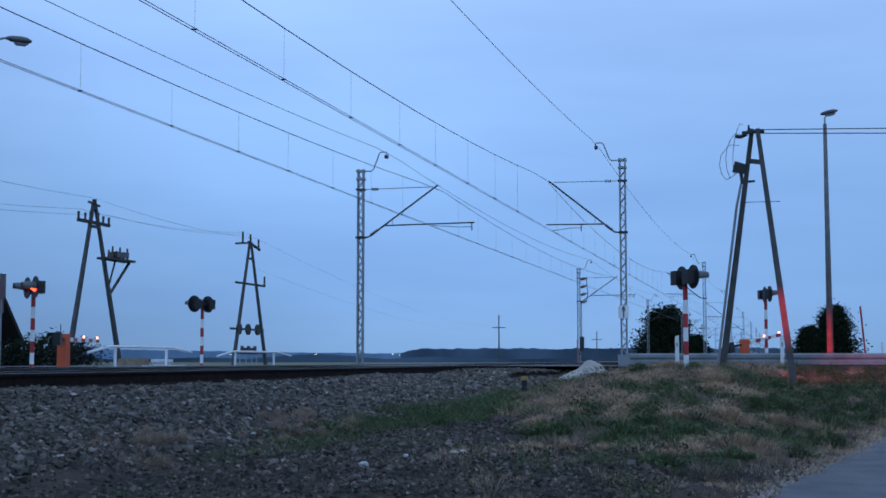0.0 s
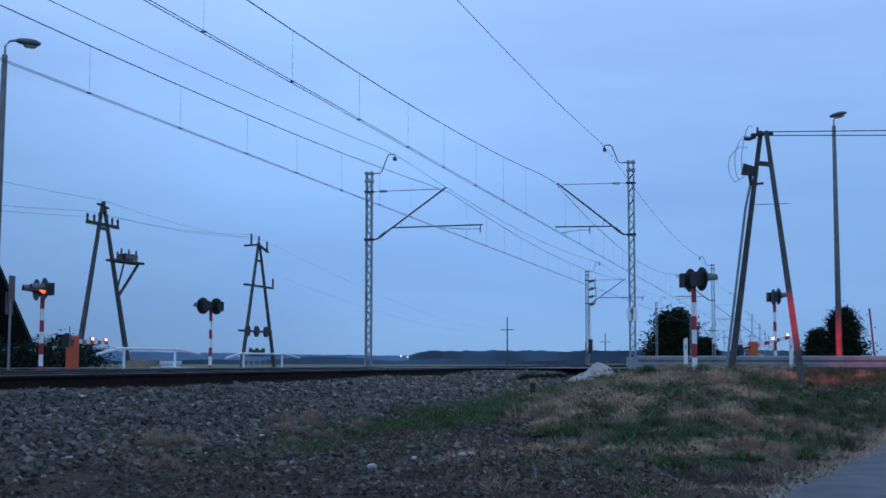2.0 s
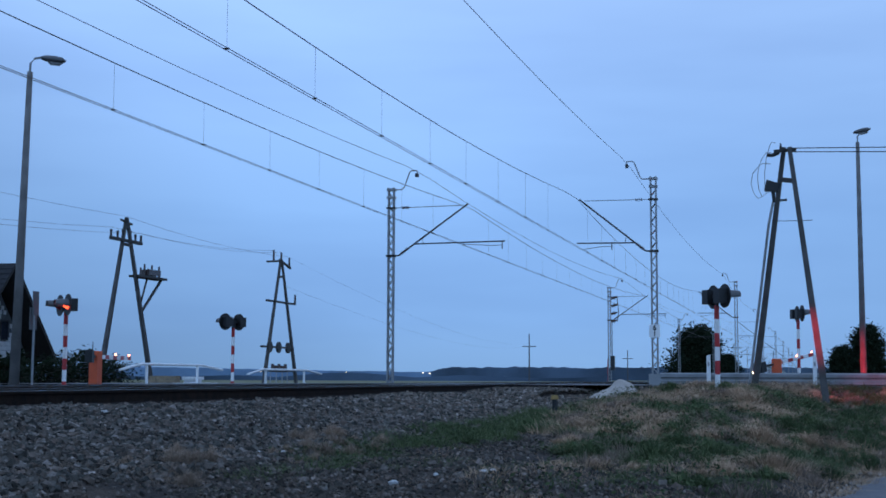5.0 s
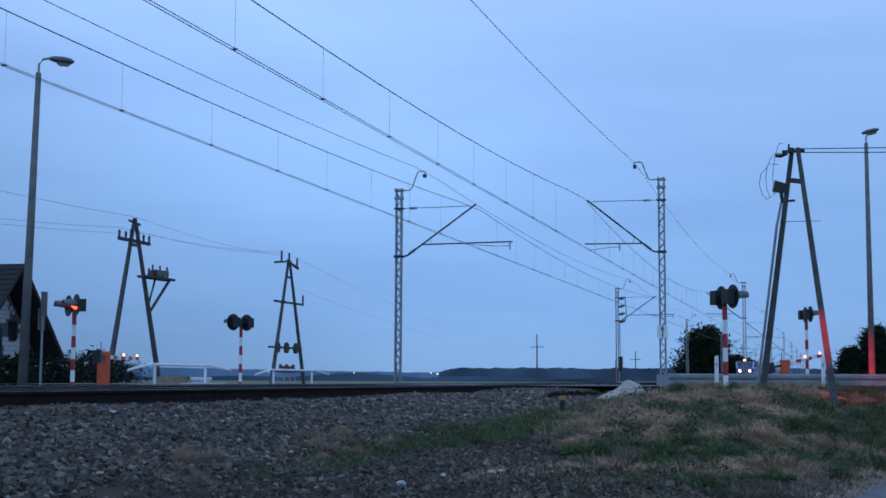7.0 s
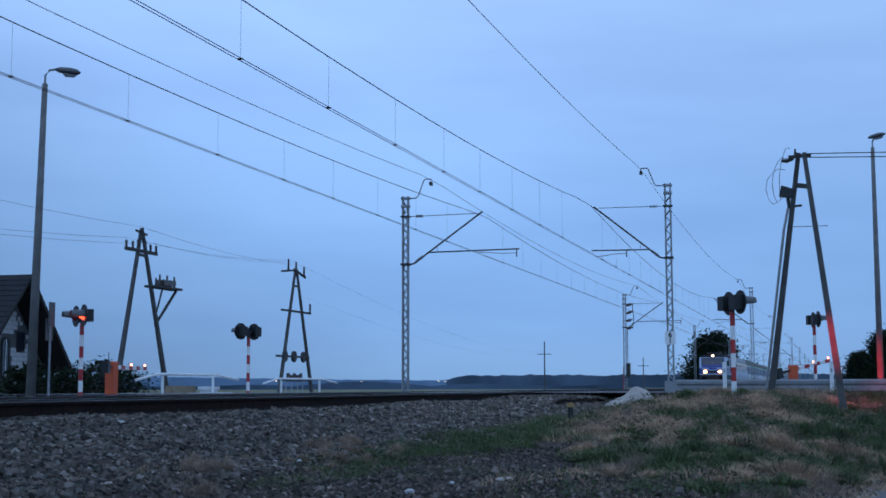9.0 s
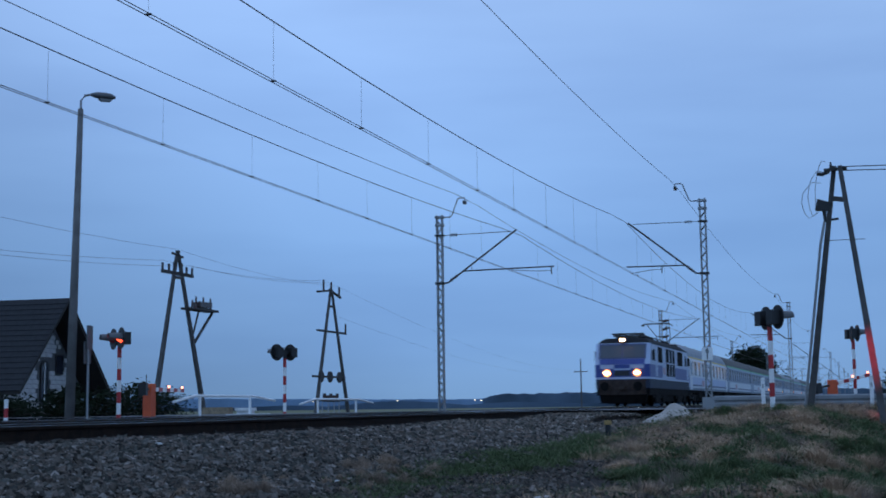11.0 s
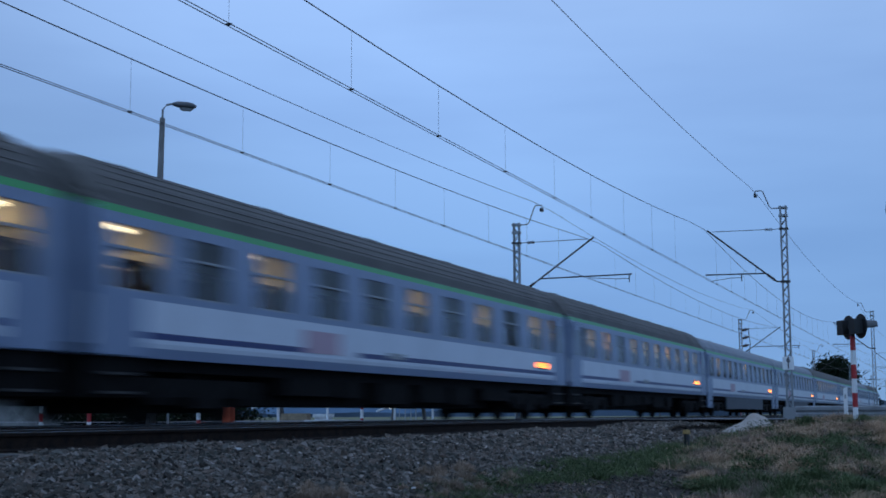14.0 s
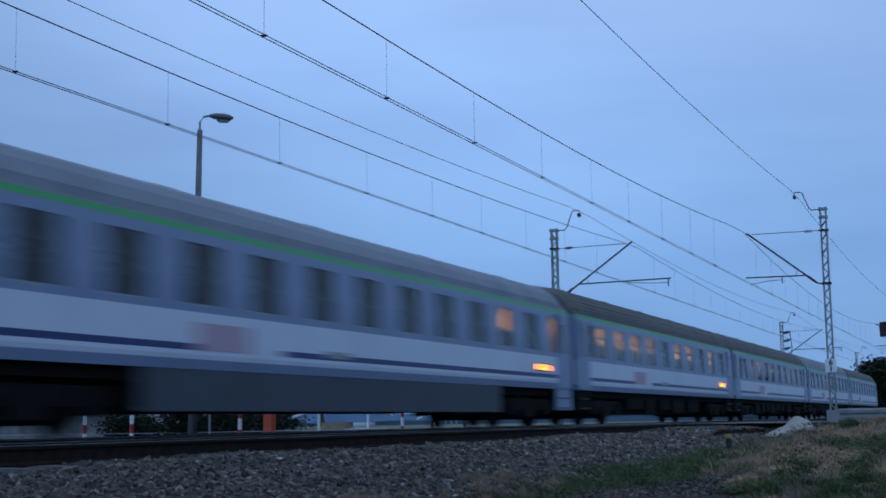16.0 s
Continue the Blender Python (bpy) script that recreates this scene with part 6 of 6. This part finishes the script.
def meadow(name, n, per, spread, rule, h0, h1, w0, w1, material, label, lean, area=(-5.2, 6, 8, 36), bias=0.85, road=0.0):
    x, y = tufted(n, *area, per, spread, rule, bias)
    ok = x < road_edge(y) + road
    x, y, TUFT[0] = x[ok], y[ok], TUFT[0][ok]
    far = 0.8 + y / 40
    return blades(name, x, y, rng.uniform(h0, h1, len(x)) * np.clip(y / 16, 0.5, 1.15), rng.uniform(w0, w1, len(x)) * far * np.clip(y / 17, 0.45, 1), material, label, lean)


meadow("dry_grass", 140000, 150, 0.15, lambda x, y: on_bank(x, y) & (dryness(x, y) > 0.515), 0.07, 0.19, 0.0014, 0.0032, STRAW, "matted dry straw-coloured grass on the bank", 1.3)
meadow("green_grass", 95000, 90, 0.15, lambda x, y: on_bank(x, y) & (x < road_edge(y) - 0.7) & (dryness(x, y) < 0.55) & (patches(x, y, 1.7, 6.0) > 0.35), 0.07, 0.20, 0.0025, 0.006, GRASS, "dull green grass on the bank", 1.2)
meadow("dead_weeds", 60000, 30, 0.22, lambda x, y: on_bank(x, y) & (patches(x, y, 1.3, 3.1) > 0.25), 0.03, 0.11, 0.001, 0.003, WEED, "grey-brown dead weeds on the bank", 1.8)
meadow("grass_strip", 42000, 50, 0.11, lambda x, y: (patches(x, y, 1.2, 5.0) > 0.40) & (np.abs(x + 4.2) < 0.10 + 0.022 * y), 0.05, 0.15, 0.002, 0.0042, GRASS, "low green grass strip at the foot of the ballast", 1.3, (-4.85, -3.5, 9.0, 25), 1.0)
meadow("dry_tufts", 15000, 110, 0.08, lambda x, y: patches(x, y, 2.2, 0.2) > 0.47, 0.04, 0.12, 0.0008, 0.002, PALE_WEED, "dry grass tufts on the gravel", 1.2, (-4.85, -4.15, 7.8, 10.8), 1.0)
meadow("gravel_tufts", 9000, 60, 0.08, lambda x, y: patches(x, y, 1.2, 4.2) > 0.60, 0.03, 0.10, 0.001, 0.0025, GRASS, "sparse grass tufts in the gravel", 1.2, (-4.4, -1.6, 6.0, 14), 1.0)
meadow("gravel_straw", 9000, 60, 0.09, lambda x, y: patches(x, y, 1.5, 7.2) > 0.60, 0.02, 0.08, 0.001, 0.002, STRAW, "flattened straw lying on the gravel", 2.2, (-4.4, -1.4, 6.0, 16), 1.0)
meadow("near_straw", 16000, 60, 0.10, lambda x, y: patches(x, y, 1.4, 2.7) > 0.42, 0.02, 0.07, 0.0007, 0.0015, PALE_WEED, "thin matted straw on the trodden gravel", 2.2, (-4.7, -2.4, 6.0, 9.6), 1.0)
meadow("verge_grass", 80000, 50, 0.14, lambda x, y: np.abs(x - road_edge(y) + 0.24) < 0.34, 0.04, 0.13, 0.0015, 0.0035, STRAW, "short dry grass along the road edge", 1.6, (-2.6, 4.5, 7.0, 28), 1.0, 0.12)


def tussocks(name, places, rule, per, material, label, spread, tall, width):
    """Domed clumps of grass: blades that spring from one root and arch outwards on all sides."""
    n, area = places
    cx, cy = scatter(n * 6, *area, 0.9)
    ok = rule(cx, cy)
    cx, cy = cx[ok][:n], cy[ok][:n]
    big = rng.uniform(0.55, 1.25, len(cx))
    k = np.repeat(np.arange(len(cx)), per)
    a, q = rng.uniform(0, 2 * np.pi, len(k)), rng.uniform(0, 1, len(k))
    R = spread * big[k]
    root = np.stack([cx[k] + R * 0.55 * q * np.cos(a), cy[k] + R * 0.55 * q * np.sin(a)], 1)
    zr = ground_surface(root[:, 0], root[:, 1]) - 0.015
    h = tall * big[k] * rng.uniform(0.55, 1.1, len(k)) * (1 - 0.45 * q)
    out = np.stack([np.cos(a + rng.normal(scale=0.35, size=len(k))), np.sin(a + rng.normal(scale=0.35, size=len(k)))], 1)
    reach = (R * (0.15 + 0.75 * q) * rng.uniform(0.5, 1.3, len(k)))[:, None]
    w = rng.uniform(0.5, 1.2, len(k)) * width
    side = np.stack([-out[:, 1], out[:, 0]], 1) * w[:, None]
    zero = np.zeros((len(k), 1))
    base = np.concatenate([root, zr[:, None]], 1)
    sd = np.concatenate([side, zero], 1)
    mid = base + np.concatenate([out * reach * 0.45, (h * 0.8)[:, None]], 1)
    tip = base + np.concatenate([out * reach * 1.1, (h * rng.uniform(0.55, 1.05, len(k)))[:, None]], 1)
    V = np.stack([base - sd, base + sd, mid + sd * 0.8, mid - sd * 0.8, tip], 1).reshape(-1, 3)
    i = 5 * np.arange(len(k))
    me = bpy.data.meshes.new(name)
    me.from_pydata(V.tolist(), [], np.stack([i, i + 1, i + 2, i + 3], 1).tolist() + np.stack([i + 3, i + 2, i + 4], 1).tolist())
    me.materials.append(material)
    return tagged(new(name, me), label, "grass", kind="stuff")


BANK = (-4.4, 2.6, 12.2, 35)
tussocks("straw_tussocks", (260, BANK), lambda x, y: on_bank(x, y) & (x < road_edge(y) - 0.4) & (dryness(x, y) > 0.46), 280, STRAW, "arching dry straw tussocks on the bank", 0.34, 0.16, 0.0026)
tussocks("green_tussocks", (150, BANK), lambda x, y: on_bank(x, y) & (x < road_edge(y) - 0.45) & (dryness(x, y) < 0.50), 190, GRASS, "rough green grass tussocks on the bank", 0.27, 0.18, 0.0042)
tussocks("weed_tussocks", (330, BANK), lambda x, y: on_bank(x, y) & (x < road_edge(y) - 0.35) & (patches(x, y, 1.3, 3.1) > 0.42), 130, WEED, "grey-brown dead weed clumps on the bank", 0.28, 0.20, 0.0030)
tussocks("slope_tussocks", (150, (-0.9, 2.6, 14, 33)), lambda x, y: on_bank(x, y) & (x < road_edge(y) - 0.35) & (x > 0.045 * y - 1.3), 170, WEED_LEAF, "dark green rank weeds on the slope above the road", 0.26, 0.22, 0.0045)
tussocks("track_tussocks", (30, (-5.0, -4.1, 8.2, 13.5)), lambda x, y: patches(x, y, 2.2, 0.2) > 0.36, 320, PALE_WEED, "dry straw tussocks at the foot of the ballast", 0.145, 0.16, 0.0019)
tussocks("straw_mounds", (17, (-3.3, 0.2, 14.0, 31)), lambda x, y: on_bank(x, y) & (x < road_edge(y) - 0.6) & (dryness(x, y) > 0.46), 850, STRAW, "large matted mounds of dry straw on the bank", 0.52, 0.27, 0.0028)
tussocks("green_mounds", (26, (-3.6, 1.2, 13.5, 31)), lambda x, y: on_bank(x, y) & (x < road_edge(y) - 0.6) & (dryness(x, y) < 0.50), 650, GRASS, "large mounds of rank green grass on the bank", 0.42, 0.26, 0.0038)
tussocks("strip_tussocks", (46, (-4.7, -3.7, 12.5, 25)), lambda x, y: patches(x, y, 1.2, 5.0) > 0.40, 160, GRASS, "low green tussocks at the foot of the ballast", 0.20, 0.13, 0.0035)


def weeds(name, n, per, spread, rule, size, h, material, label, area, bias=0.85):
    """Low leafy plants: clumps of small leaves."""
    x, y = tufted(n, *area, per, spread, rule, bias)
    keep_ = x < road_edge(y) - 0.05
    x, y, tall = x[keep_], y[keep_], TUFT[0][keep_, 0]
    z = ground_surface(x, y) + rng.uniform(0, 1, len(x)) ** 1.3 * h * tall
    return tagged(new(name, leaves_mesh(name, np.stack([x, y, z], 1), size, material, 0.6)), label, "weeds", kind="stuff")


HERB = blade_material("brown_herb_stems", (0.08, 0.056, 0.042), (0.30, 0.21, 0.15))
weeds("leafy_weeds", 20000, 45, 0.13, lambda x, y: on_bank(x, y) & (x < road_edge(y) - 0.8) & (dryness(x, y) < 0.52) & (patches(x, y, 1.5, 8.0) > 0.42), 0.026, 0.20, WEED_LEAF, "dark green leafy weeds on the bank", (-5.0, 6, 8, 36))
weeds("brown_herbs", 12000, 40, 0.15, lambda x, y: on_bank(x, y) & (patches(x, y, 1.1, 9.0) > 0.46), 0.020, 0.18, HERB, "brown dried herbs on the bank", (-5.0, 6, 8, 36))
weeds("strip_weeds", 7000, 40, 0.10, lambda x, y: (np.abs(x + 4.2) < 0.08 + 0.02 * y) & (patches(x, y, 1.2, 5.0) > 0.44), 0.018, 0.08, WEED_LEAF, "low green weeds at the foot of the ballast", (-4.85, -3.5, 9.0, 25), 1.0)
x, y = scatter(16000, -3.6, 4.0, 8, 34, 0.9)
ok, edge_y = off_road(x, y), rng.uniform(6, 27, 1500)
x, y = np.concatenate([x[ok], road_edge(edge_y) + rng.normal(scale=0.10, size=1500)]), np.concatenate([y[ok], edge_y])
stones("bank_rubble", x, y, rng.uniform(0.008, 0.026, len(x)), STONE, "loose stones among the grass of the bank", 0.2)
SAND = mat("sandy_gravel", (0.42, 0.35, 0.30), 0.95, 0, 0.2, 14.0, 0.4, 90, spec=0.15)
y = rng.uniform(5, 27, 4200)
x = road_edge(y) + rng.normal(scale=0.13, size=len(y)) + 0.03
stones("verge_gravel", x, y, rng.uniform(0.008, 0.020, len(x)), SAND, "pale sandy gravel along the crumbling road edge", 0.9)


# ---------------------------------------------------------------- what moves
def motions():
    """The train runs towards the camera at a steady speed."""
    for ob, back in TRAIN:
        walk(ob, [(t, pose(FAR, FRONT12 + SPEED * (12.0 - t) + back, 0)) for t in (0.0, 4.0, 8.0, 12.0, 16.0)])


motions()
